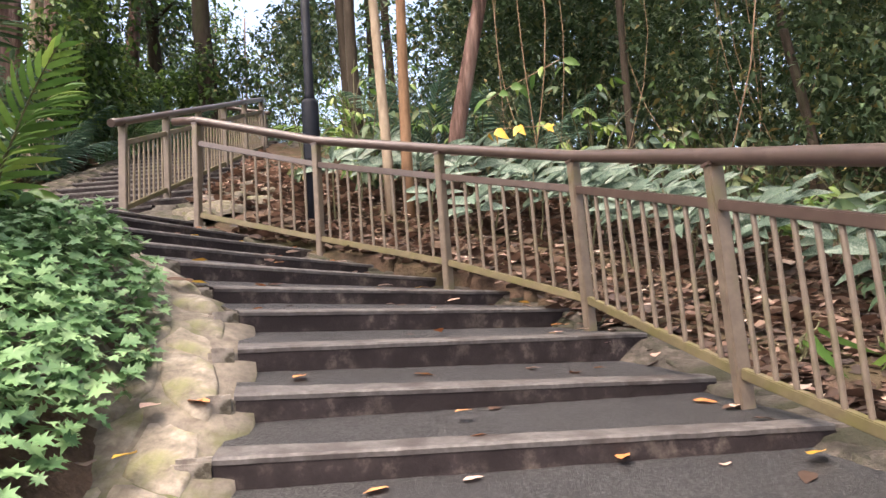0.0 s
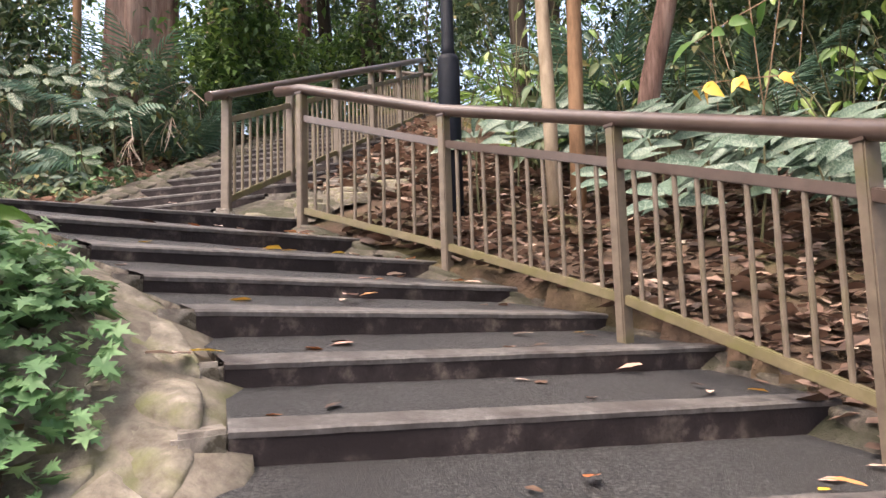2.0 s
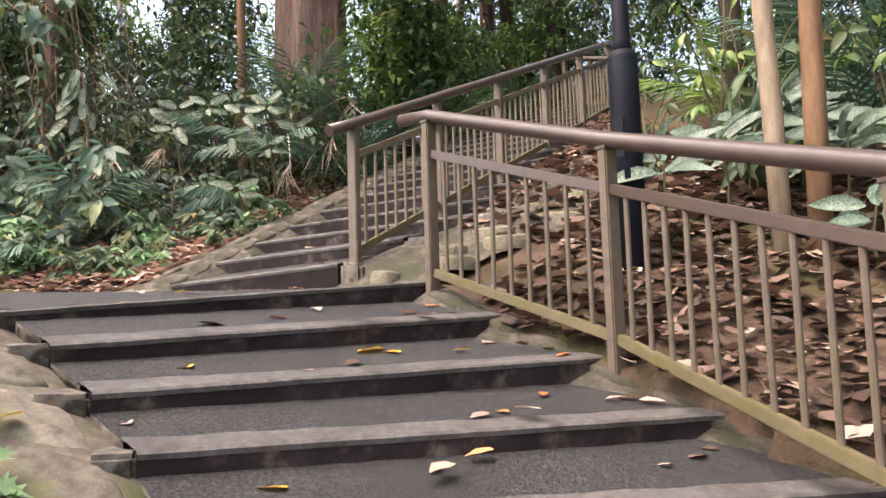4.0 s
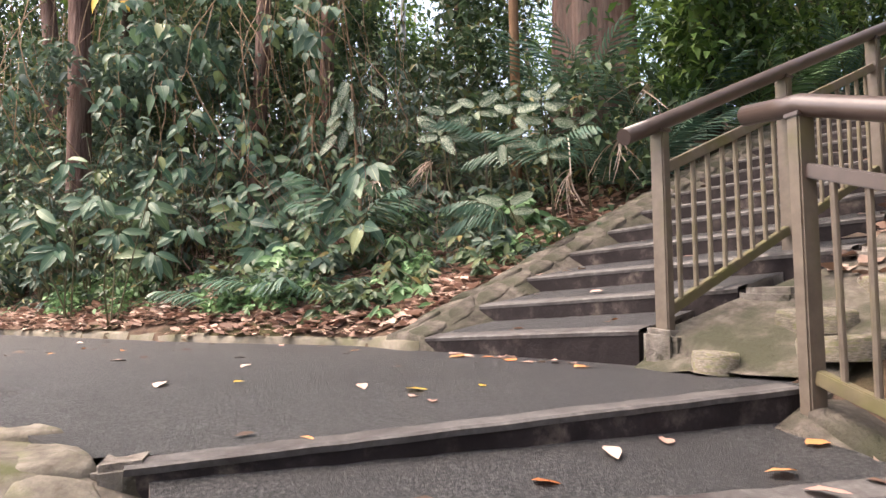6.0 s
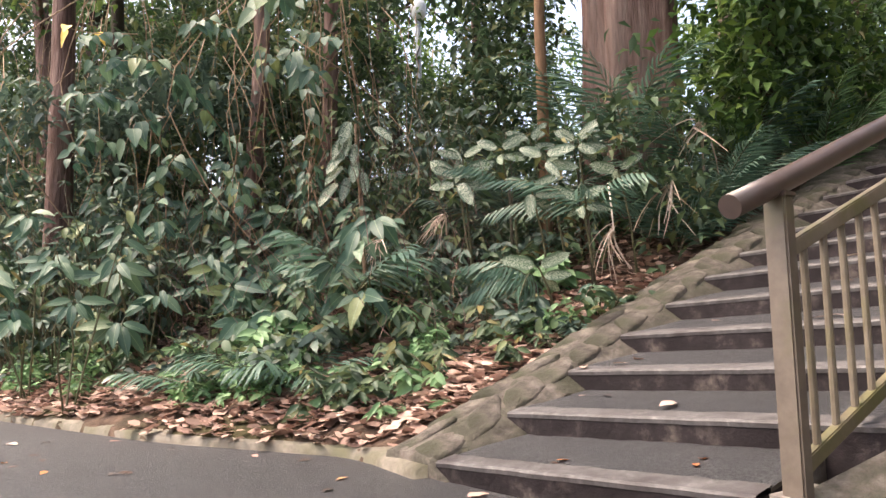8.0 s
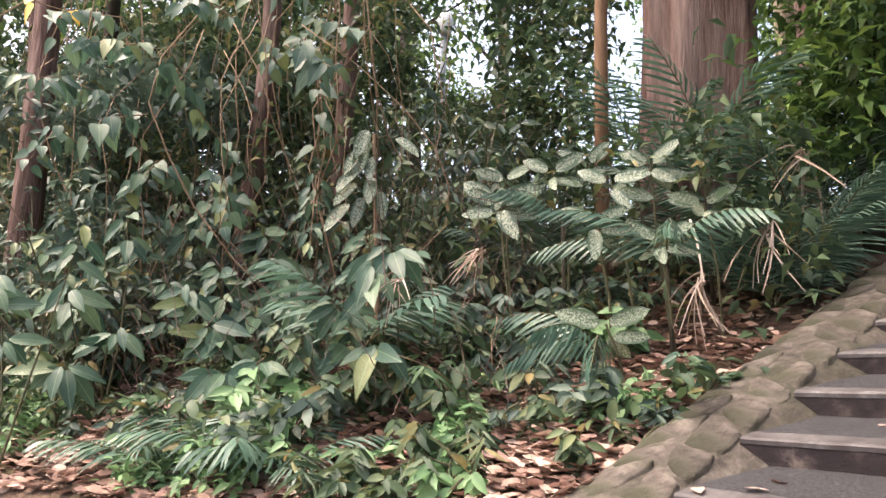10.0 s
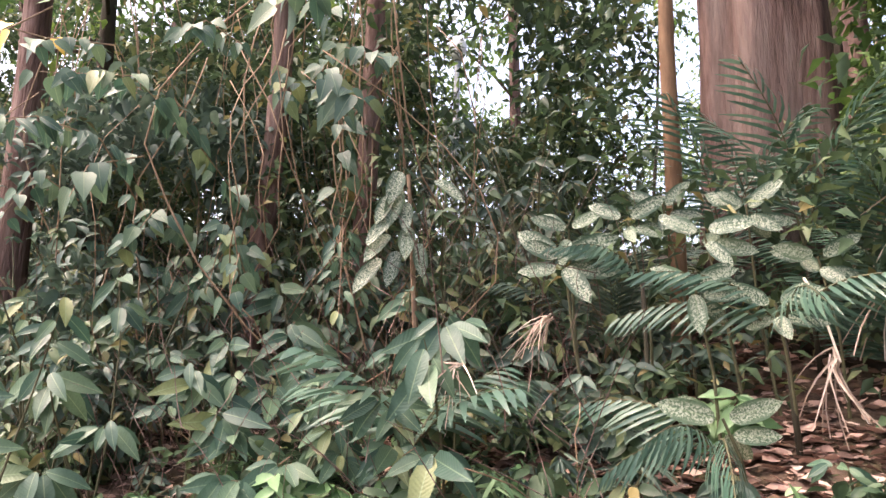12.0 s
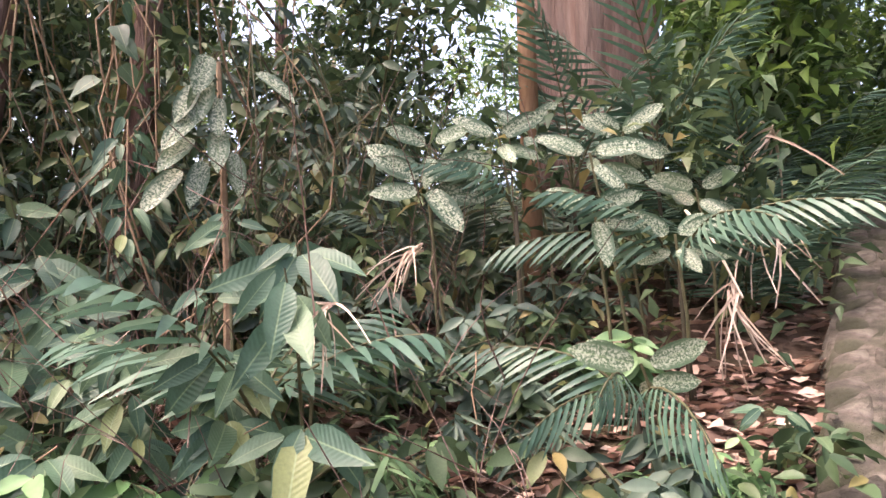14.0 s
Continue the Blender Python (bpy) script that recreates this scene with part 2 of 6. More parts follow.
DARKLEAF = leaf_mat("dark_dead_leaf", [(0.0, (0.05, 0.03, 0.022)), (1.0, (0.11, 0.065, 0.045))], 0.5, 0.05)


# ---- mesh helpers ----
def mesh_obj(name, me, material, parent=None, label=""):
    ob = new(name, me)
    if material and not me.materials:
        me.materials.append(material)
    if parent:
        ob.parent = parent
    if label:
        ob["label"] = label
    return ob


def part(name, bm, material, parent, label="", smooth=False):
    me = bpy.data.meshes.new(name)
    bmesh.ops.recalc_face_normals(bm, faces=bm.faces)
    if smooth:
        for f in bm.faces:
            f.smooth = True
    bm.to_mesh(me)
    bm.free()
    return mesh_obj(name, me, material, parent, label)


def empty(name, loc=(0, 0, 0)):
    ob = new(name)
    ob.location = loc
    ob.empty_display_size = 0.1
    return ob


def np_mesh(name, verts, faces, smooth=False):
    """A mesh from arrays of vertices and of faces that all have the same count of corners."""
    me = bpy.data.meshes.new(name)
    nf, k = faces.shape
    me.vertices.add(len(verts))
    me.vertices.foreach_set("co", np.ascontiguousarray(verts, dtype=np.float32).ravel())
    me.loops.add(nf * k)
    me.loops.foreach_set("vertex_index", np.ascontiguousarray(faces, dtype=np.int32).ravel())
    me.polygons.add(nf)
    me.polygons.foreach_set("loop_start", np.arange(0, nf * k, k, dtype=np.int32))
    me.polygons.foreach_set("loop_total", np.full(nf, k, dtype=np.int32))
    if smooth:
        me.polygons.foreach_set("use_smooth", np.ones(nf, dtype=bool))
    me.update(calc_edges=True)
    me.validate()
    return me


def bm_box(bm, m, sx, sy, sz, bevel=0.0):
    r = bmesh.ops.create_cube(bm, size=1, matrix=m @ Matrix.Diagonal((sx, sy, sz, 1)))
    if bevel:
        edges = {e for v in r["verts"] for e in v.link_edges}
        bmesh.ops.bevel(bm, geom=list(edges), offset=bevel, segments=2, affect="EDGES")


def bm_tube(bm, pts, radii, seg=10, wob=0.0, rnd=None, caps=True):
    """A tube along points."""
    rings = []
    prev = Vector((0.31, 0.95, 0.05))
    n = len(pts)
    for i, p in enumerate(pts):
        p = Vector(p)
        d = (Vector(pts[min(i + 1, n - 1)]) - Vector(pts[max(i - 1, 0)])).normalized()
        a = prev - d * prev.dot(d)
        if a.length < 1e-3:
            a = d.orthogonal()
        a.normalize()
        prev = a
        b = d.cross(a)
        ring = []
        for k in range(seg):
            w = 2 * math.pi * k / seg
            r = radii[i] * (1 + (rnd.uniform(-wob, wob) if rnd else 0))
            ring.append(bm.verts.new(p + a * (math.cos(w) * r) + b * (math.sin(w) * r)))
        rings.append(ring)
    for r0, r1 in zip(rings, rings[1:]):
        for k in range(seg):
            bm.faces.new((r0[k], r0[(k + 1) % seg], r1[(k + 1) % seg], r1[k]))
    if caps:
        bm.faces.new(rings[0][::-1])
        bm.faces.new(rings[-1])


def between(a, b, up=(0, 0, 1)):
    """A pose with local y from a to b, at the middle, and local z near up; and the length."""
    a, b = Vector(a), Vector(b)
    y = (b - a).normalized()
    x = y.cross(Vector(up)).normalized()
    z = x.cross(y)
    m = Matrix((x, y, z)).transposed().to_4x4()
    m.translation = (a + b) / 2
    return m, (b - a).length


def lerp(a, b, f):
    return a + (b - a) * f


# ---- the plan ----
# nosings of the lower flight, from the bottom up: left end, right end (x, y, z)
RISE = 0.18
LOWER = [((0.13, 3.32 - 0.4 * k, -2.17 - RISE * k), (2.15, 3.35 - 0.4 * k, -2.17 - RISE * k)) for k in range(6, 0, -1)]
LOWER += [
    ((0.12, 3.32, -2.17), (2.15, 3.35, -2.17)),
    ((0.03, 3.7, -1.97), (2.1, 3.87, -1.99)),
    ((-0.04, 4.06, -1.78), (1.98, 4.42, -1.81)),
    ((-0.12, 4.4, -1.59), (1.8, 5.02, -1.65)),
    ((-0.21, 4.71, -1.4), (1.52, 5.72, -1.5)),
    ((-0.345, 4.985, -1.215), (1.27, 6.3, -1.27)),
    ((-0.53, 5.325, -1.03), (0.84, 6.78, -1.07)),
    ((-0.83, 5.608, -0.865), (0.42, 7.22, -0.89)),
    ((-1.13, 5.75, -0.68), (-0.1, 7.36, -0.73)),
    ((-1.44, 5.77, -0.53), (-0.64, 7.42, -0.565)),
    ((-1.75, 5.75, -0.385), (-1.17, 7.46, -0.38)),
    ((-2.06, 5.72, -0.24), (-1.73, 7.47, -0.195)),
    ((-2.43, 5.7, -0.115), (-2.26, 7.5, -0.01)),
]
LOWER = [(Vector(a), Vector(b)) for a, b in LOWER]
# upper flight: the way up, across to the right, the first nosing's left end
UP = Vector((-0.3, 0.954, 0)).normalized()
ACROSS = Vector((0.935, 0.355, 0)).normalized()
U_LEFT, U_TREAD, U_RISE, U_WIDE, U_COUNT = Vector((-4.43, 7.09, 0.075)), 0.427, 0.181, 1.95, 16
UPPER = [(U_LEFT + UP * U_TREAD * i + Vector((0, 0, U_RISE * i)), U_LEFT + ACROSS * (1.42, 1.64, U_WIDE)[min(i, 2)] + UP * U_TREAD * i + Vector((0, 0, U_RISE * i + 0.075))) for i in range(U_COUNT)]
# posts of the lower railing: foot, height of the rail's underside
POSTS = [(2.32, 2.1, -2.75, -1.75), (2.33, 3.2, -2.23, -1.29), (2.1, 4.32, -1.87, -0.95), (1.655, 5.36, -1.6, -0.62), (1.04, 6.49, -1.18, -0.233),
         (0.08, 7.06, -0.795, 0.108), (-1.06, 7.515, -0.43, 0.47), (-2.19, 7.555, -0.09, 0.832)]
# far edge of the asphalt path, and its near edge
FAR = [(-4.42, 7.03), (-5.16, 6.86), (-6.15, 5.89), (-8.73, 4.15), (-12.5, 1.6), (-20, -3.4)]
NEAR = [(-2.46, 5.6), (-2.62, 5.52), (-3.15, 5.34), (-4.0, 4.75), (-5.6, 3.4), (-8.6, 1.4), (-16, -3.5)]


def side(p, poly):
    """Signed distance to a polyline, positive on its left."""
    best, sign = 1e9, 1
    for (ax, ay), (bx, by) in zip(poly, poly[1:]):
        dx, dy = bx - ax, by - ay
        t = max(0, min(1, ((p[0] - ax) * dx + (p[1] - ay) * dy) / (dx * dx + dy * dy)))
        ex, ey = p[0] - ax - dx * t, p[1] - ay - dy * t
        d = math.hypot(ex, ey)
        if d < best:
            best, sign = d, 1 if dx * ey - dy * ex > 0 else -1
    return best * sign


LEFT_LINE = [(a.x, a.y) for a, b in LOWER]
RIGHT_LINE = [(p[0], p[1]) for p in POSTS] + [(-3.03, 7.68)]
UP_LEFT_LINE = [(a.x, a.y) for a, b in UPPER]
UP_RIGHT_LINE = [(b.x, b.y) for a, b in UPPER]


def softmin(a, b, k=0.5):
    h = max(0.0, min(1.0, 0.5 + 0.5 * (b - a) / k))
    return b + (a - b) * h - k * h * (1 - h)


def bank(x, y):
    d = min((x + 4.6) * -0.71 + (y - 7.15) * 0.70, abs(side((x, y), FAR)))
    return softmin(0.03 + 0.43 * d, 2.0 + 0.16 * d, 1.0)


def slope_right(x, y):
    return softmin(-3.6 - 0.222 * x + 0.4 * y, 2.3 + 0.06 * y - 0.03 * x, 1.2)


def slope_left(x, y):
    s = max(0, min(1, (-0.7 - x) / 1.2))
    return softmin(-1.5 + 0.16 * s - 0.446 * (x + 0.118) + 0.322 * (y - 4.753), -0.12, 0.12)


def inside(p, poly):
    c = False
    j = len(poly) - 1
    for i in range(len(poly)):
        (xi, yi), (xj, yj) = poly[i], poly[j]
        if (yi > p[1]) != (yj > p[1]) and p[0] < (xj - xi) * (p[1] - yi) / (yj - yi) + xi:
            c = not c
        j = i
    return c


STAIR_POLY = LEFT_LINE + [(b.x, b.y) for a, b in LOWER][::-1]
UP_POLY = [(U_LEFT.x + 0.05, U_LEFT.y - 0.15)] + UP_LEFT_LINE + UP_RIGHT_LINE[::-1] + [(UPPER[0][1].x + 0.1, UPPER[0][1].y - 0.2)]
PATH_POLY = NEAR[::-1] + [(-2.26, 7.5), (-2.55, 7.85)] + FAR


def ground_z(x, y):
    """Height of the ground, under and beside the stairs and the path."""
    p = (x, y)
    if inside(p, STAIR_POLY):
        return min(slope_right(x, y), slope_left(x, y)) - 0.45
    if inside(p, UP_POLY):
        return slope_right(x, y) - 0.6
    if inside(p, PATH_POLY):
        return -0.3
    sl, sf = side(p, LEFT_LINE), side(p, FAR)
    if y > 7.0 and x < -2.4 and side(p, UP_LEFT_LINE) > 0 and sf < 0:
        return bank(x, y)
    if sf < 0 and x < -4.4:
        return bank(x, y)
    if (x < -2.4 and side(p, NEAR) > 0) or (sl > 0 and y < 5.9):
        near = max(0, 1 - abs(min(sl, side(p, NEAR) if x < -2.4 else 9)) / 0.7)
        return slope_left(x, y) - 0.35 * near
    return slope_right(x, y) - 0.03


# ---- ground ----
def axis(lo, hi, step, far):
    core = np.arange(lo, hi + 1e-6, step)
    out, s, v = [], step, hi
    while v < far:
        s *= 1.25
        v += s
        out.append(v)
    out2, s, v = [], step, lo
    while v > -far:
        s *= 1.25
        v -= s
        out2.append(v)
    return np.array(out2[::-1] + list(core) + out)


def build_ground():
    xs, ys = axis(-10.5, 3.6, 0.1, 420), axis(1.5, 13.5, 0.1, 420)
    nx, ny = len(xs), len(ys)
    verts = np.empty((ny, nx, 3), dtype=np.float32)
    for j, y in enumerate(ys):
        for i, x in enumerate(xs):
            z = ground_z(x, y)
            r = math.hypot(x + 3, y - 7)
            if r > 14:
                z = lerp(z, 2.2 + 0.4 * noise.noise((x * 0.05, y * 0.05, 0)), min(1, (r - 14) / 25))
            if not -0.5 < z + 0.3 < 0.0001 or z != -0.3:
                z += 0.05 * noise.noise((x * 1.3, y * 1.3, 3)) + 0.025 * noise.noise((x * 5, y * 5, 1))
            verts[j, i] = x, y, z
    idx = np.arange(nx * ny).reshape(ny, nx)
    faces = np.stack([idx[:-1, :-1], idx[:-1, 1:], idx[1:, 1:], idx[1:, :-1]], -1).reshape(-1, 4)
    ob = mesh_obj("ground", np_mesh("ground", verts.reshape(-1, 3), faces, True), SOIL)
    tagged(ob, "dark brown forest soil under fallen leaves", "ground", kind="structure")


build_ground()


# ---- stairs ----
def strip(bm, rows):
    """Quads between rows of points."""
    vs = [[bm.verts.new(p) for p in row] for row in rows]
    for r0, r1 in zip(vs, vs[1:]):
        for a, b, c, d in zip(r0, r0[1:], r1[1:], r1):
            bm.faces.new((a, b, c, d))
    return vs


def build_step(parent, a, b, a2, b2, rise, rng, climb=0.085, segs=26, band=0.1):
    """One step: dark riser body, light worn nosing band, asphalt tread, a rough block at its end."""
    front = []
    for j in range(segs + 1):
        p = a.lerp(b, j / segs)
        front.append(p + Vector((rng.uniform(-0.002, 0.002), rng.uniform(-0.002, 0.002), rng.uniform(-0.0012, 0.001))))
    back = [a2.lerp(b2, j / segs) for j in range(segs + 1)]
    back = [Vector((q.x, q.y, p.z + climb)) for p, q in zip(front, back)]
    way = [(q - p).normalized() for p, q in zip(front, back)]
    dz = Vector((0, 0, 1))
    bm = bmesh.new()
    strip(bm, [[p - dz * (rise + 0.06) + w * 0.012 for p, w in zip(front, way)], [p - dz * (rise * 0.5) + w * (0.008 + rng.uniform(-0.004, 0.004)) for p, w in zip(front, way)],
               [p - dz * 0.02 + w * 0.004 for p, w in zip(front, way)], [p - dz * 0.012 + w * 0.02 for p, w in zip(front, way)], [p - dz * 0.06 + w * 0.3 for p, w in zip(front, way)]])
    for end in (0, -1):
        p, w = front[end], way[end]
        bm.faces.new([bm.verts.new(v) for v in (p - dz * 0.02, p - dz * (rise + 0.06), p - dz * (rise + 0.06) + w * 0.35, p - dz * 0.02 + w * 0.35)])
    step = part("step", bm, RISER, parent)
    bm = bmesh.new()
    bands = [band + rng.uniform(-0.008, 0.008) for _ in front]
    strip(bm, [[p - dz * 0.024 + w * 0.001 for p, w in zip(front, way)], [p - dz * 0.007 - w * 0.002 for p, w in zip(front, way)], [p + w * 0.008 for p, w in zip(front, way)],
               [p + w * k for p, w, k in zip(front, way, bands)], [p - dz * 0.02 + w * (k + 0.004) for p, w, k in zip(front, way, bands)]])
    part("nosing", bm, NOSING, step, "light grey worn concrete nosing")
    bm = bmesh.new()
    rows = []
    for f in range(6):
        rows.append([(p + w * 0.09).lerp(q + w * 0.05, f / 5) - dz * (0.006 + rng.uniform(-0.002, 0.002)) for p, q, w in zip(front, back, way)])
    strip(bm, rows)
    part("tread", bm, ASPHALT, step, "dark grey asphalt tread", True)
    bm = bmesh.new()
    for end in (0, -1):
        edge = [row[end] for row in rows]
        strip(bm, [edge, [p - dz * 0.25 for p in edge]])
    part("end_face", bm, END_BLOCK, step, "rough mortared side of the step")
    return step


def unit_noise(p):
    return noise.noise_vector(p * 9)


def stone_mesh(rng, name="stone"):
    n = 8
    rad = [rng.uniform(0.78, 1.16) for _ in range(n)]
    bm = bmesh.new()
    rings = []
    for s, z in ((1.02, -0.8), (1.0, 0.22), (0.94, 0.4), (0.65, 0.46)):
        rings.append([bm.verts.new((math.cos(2 * math.pi * k / n) * rad[k] * s * 0.5, math.sin(2 * math.pi * k / n) * rad[k] * s * 0.5, z + rng.uniform(-0.05, 0.05))) for k in range(n)])
    for r0, r1 in zip(rings, rings[1:]):
        for k in range(n):
            bm.faces.new((r0[k], r0[(k + 1) % n], r1[(k + 1) % n], r1[k]))
    bm.faces.new(rings[-1])
    me = bpy.data.meshes.new(name)
    for f in bm.faces:
        f.smooth = True
    bm.to_mesh(me)
    bm.free()
    me.materials.append(STONE)
    return me


rng = random.Random(4)
lower_stairs = tagged(empty("stairs", LOWER[0][0]), "curving flight of dark asphalt steps with pale nosings", "stairs", kind="structure")
lower_stairs.location = (0, 0, 0)
for i, (a, b) in enumerate(LOWER[:-1]):
    a2, b2 = LOWER[i + 1]
    build_step(lower_stairs, a - (b - a).normalized() * 0.04, b + (b - a).normalized() * 0.1, a2 - (b2 - a2).normalized() * 0.04, b2 + (b2 - a2).normalized() * 0.1, RISE, rng)
a, b = LOWER[-1]
a = a - (b - a).normalized() * 0.1
b = b + (b - a).normalized() * 0.08
build_step(lower_stairs, a, b, a + Vector((-0.4, 0, 0)), b + Vector((-0.4, 0, 0)), RISE, rng, 0.0)

upper_stairs = tagged(empty("stairs"), "straight flight of dark steps climbing the bank", "stairs", kind="structure")
for i, (a, b) in enumerate(UPPER):
    w = UP * U_TREAD
    build_step(upper_stairs, a, b, a + w, b + w, U_RISE if i else 0.16, rng)

STONES = [stone_mesh(rng) for _ in range(10)]


def put_stone(parent, x, y, z, sx, sy, sz, yaw, tilt=0.0, me=None):
    ob = new("stone", me or rng.choice(STONES))
    ob.parent = parent
    ob.matrix_local = pose(x, y, z, rng.uniform(-4, 4) + tilt, rng.uniform(-4, 4), yaw) @ Matrix.Diagonal((sx, sy, sz, 1))
    return ob


def flags(parent, surf, nu, nv, mat, keep=None, proud=0.014, joint=0.06):
    """Flat broken stones, cell by cell, over a surface: corners are shared and shifted, joints stay open."""
    corner = {}
    for i in range(-1, nu + 2):
        for j in range(nv + 1):
            corner[i, j] = (i + (0.5 if j % 2 else 0.0) * (0 < i < nu) + rng.uniform(-0.27, 0.27) * (0 < i < nu), j + rng.uniform(-0.2, 0.2) * (0 < j < nv) + rng.uniform(-0.1, 0.06) * (j == nv))
    for i in range(nu):
        for j in range(nv):
            c = [corner[i, j], corner[i + 1, j], corner[i + 1, j + 1], corner[i, j + 1]]
            mx, my = sum(p[0] for p in c) / 4, sum(p[1] for p in c) / 4
            ring = []
            for k in range(4):
                a, b = c[k], c[(k + 1) % 4]
                for t in (0.06, 0.36, 0.7):
                    q = (lerp(a[0], b[0], t), lerp(a[1], b[1], t))
                    s = 1 - joint * rng.uniform(0.5, 1.7) - (0.07 if t == 0.06 else 0)
                    ring.append((lerp(mx, q[0], s), lerp(my, q[1], s)))
            mid = surf(mx, my)
            if keep and not keep(mid.x, mid.y):
                continue
            up = proud * rng.uniform(0.3, 1.6)
            dip = (rng.uniform(-0.02, 0.02), rng.uniform(-0.03, 0.03))
            bm = bmesh.new()
            rows = []
            for s, h in ((1.0, -0.07), (0.985, up - 0.01), (0.9, up), (0.5, up + 0.008)):
                row = []
                for u, v in ring:
                    q = surf(lerp(mx, u, s), lerp(my, v, s))
                    row.append(bm.verts.new(q - mid + Vector((0, 0, h + dip[0] * (u - mx) + dip[1] * (v - my) + (rng.uniform(-0.004, 0.004) if h > 0 else 0)))))
                rows.append(row)
            for r0, r1 in zip(rows, rows[1:]):
                for k in range(12):
                    bm.faces.new((r0[k], r0[(k + 1) % 12], r1[(k + 1) % 12], r1[k]))
            bm.faces.new(rows[-1])
            part("stone", bm, mat, parent, smooth=True).matrix_local = Matrix.Translation(mid)


def stone_edge(label, line, width, steps_per_m, lift, rows, mat=None):
    """A sloping mortar bed with flat stones set in it, along a line of places."""
    pts = [Vector(p) for p in line]
    dense = []
    for p, q in zip(pts, pts[1:]):
        n = max(2, int((q - p).length * 8))
        dense += [p.lerp(q, k / n) for k in range(n)]
    dense.append(pts[-1])
    ob = tagged(empty("stone_edging"), label, "edging", kind="structure")
    inner = -0.08 if mat else -0.02
    bm = bmesh.new()
    lines = [[] for _ in range(6)]
    dz = Vector((0, 0, 1))
    outs = []
    for i, p in enumerate(dense):
        d = dense[min(i + 2, len(dense) - 1)] - dense[max(i - 2, 0)]
        d.z = 0
        out = Vector((-d.y, d.x, 0)).normalized()
        outs.append(out)
        wob = width * (1 + 0.12 * noise.noise(p * 1.7))
        for k, (o, h) in enumerate(((-0.16, -0.3), (-0.13, inner - 0.02), (0.04, lift), (wob * 0.5, lift + 0.012), (wob * 0.95, lift), (wob + 0.1, -0.3))):
            lines[k].append(p + out * o + dz * (h + (0.02 * noise.noise(p * 6 + dz * k) if k > 0 else 0)))
    vs = strip(bm, lines)
    for end in (0, -1):
        bm.faces.new([row[end] for row in vs])
    mat = mat or STONE
    part("mortar_bed", bm, MORTAR if mat == STONE else mat, ob, smooth=True)
    total = sum((q - p).length for p, q in zip(dense, dense[1:]))
    count = max(2, int(total * steps_per_m))

    def surf(u, v):
        f = max(0.0, min(0.9999, u / count)) * (len(dense) - 1)
        i = int(f)
        p = dense[i].lerp(dense[min(i + 1, len(dense) - 1)], f - i)
        o = width * v / rows
        return p + outs[i] * o + dz * (lift + 0.012 * (1 - abs(2 * o / width - 1)))
    flags(ob, surf, count, rows, mat, None, 0.008 if mat == STONE else 0.005, 0.035 if mat == STONE else 0.05)
    return ob


stone_edge("flat mossy tan stones set in mortar beside the steps and the path", [a - (b - a).normalized() * 0.1 + Vector((0, 0, -0.05)) for a, b in LOWER[3:-1]] + [(-2.5, 5.55, -0.14)] + [(x, y, z) for (x, y), z in zip(NEAR[2:6], (-0.1, -0.08, -0.05, -0.03))], 0.48, 3.4, 0.012, 2)
stone_edge("rough sloping concrete edging with flat stones beside the climbing steps", [a + Vector((0, 0, -0.02)) for a, b in UPPER], 0.39, 4.2, 0.015, 2, EDGE_GREY)
stone_edge("pale flat stones on the slope by the steps", [b + Vector((0, 0, -0.05)) for a, b in UPPER[2:]][::-1], 0.45, 2.6, 0.0, 2, EDGE_GREY)
stone_edge("flat stones along the foot of the railing", [(b.x + 0.03, b.y, b.z - 0.05) for a, b in LOWER[3:]][::-1], 0.3, 3.0, 0.0, 1, EDGE_GREY)

paving = tagged(empty("stone_paving"), "broad flat mossy stones laid beside the top of the steps", "paving", kind="structure")
flags(paving, lambda u, v: Vector((-3.7 + 0.3 * u, 4.3 + 0.25 * v, ground_z(-3.7 + 0.3 * u, 4.3 + 0.25 * v) + 0.02)), 11, 6, STONE,
      lambda x, y: 0.42 < side((x, y), LEFT_LINE) < 0.95 and not (x < -2.4 and side((x, y), NEAR) < 0.5), 0.03, 0.08)

# rough blocks at both ends of the risers
for a, b in LOWER[9:]:
    d = (b - a).normalized()
    back = Vector((-d.y, d.x, 0))
    bm = bmesh.new()
    bm_box(bm, Matrix.Identity(4), 0.13, 0.2, 0.22, 0.018)
    for v in bm.verts:
        v.co += unit_noise(v.co + b) * 0.014
    c = b + d * 0.16 + back * 0.11
    part("end_block", bm, END_BLOCK, lower_stairs).matrix_local = pose(c.x, c.y, b.z - 0.12, 0, 0, math.degrees(math.atan2(d.y, d.x)) + rng.uniform(-5, 5))
for a, b in LOWER[4:]:
    d = (b - a).normalized()
    back = Vector((-d.y, d.x, 0))
    bm = bmesh.new()
    w = rng.uniform(0.12, 0.17)
    bm_box(bm, Matrix.Identity(4), w, 0.24, 0.24, 0.016)
    for v in bm.verts:
        v.co += unit_noise(v.co + a) * 0.014
    c = a - d * (0.035 + w / 2) + back * rng.uniform(0.1, 0.125)
    part("end_block", bm, END_BLOCK, lower_stairs).matrix_local = pose(c.x, c.y, a.z - 0.118, 0, 0, math.degrees(math.atan2(d.y, d.x)) + rng.uniform(-5, 5))
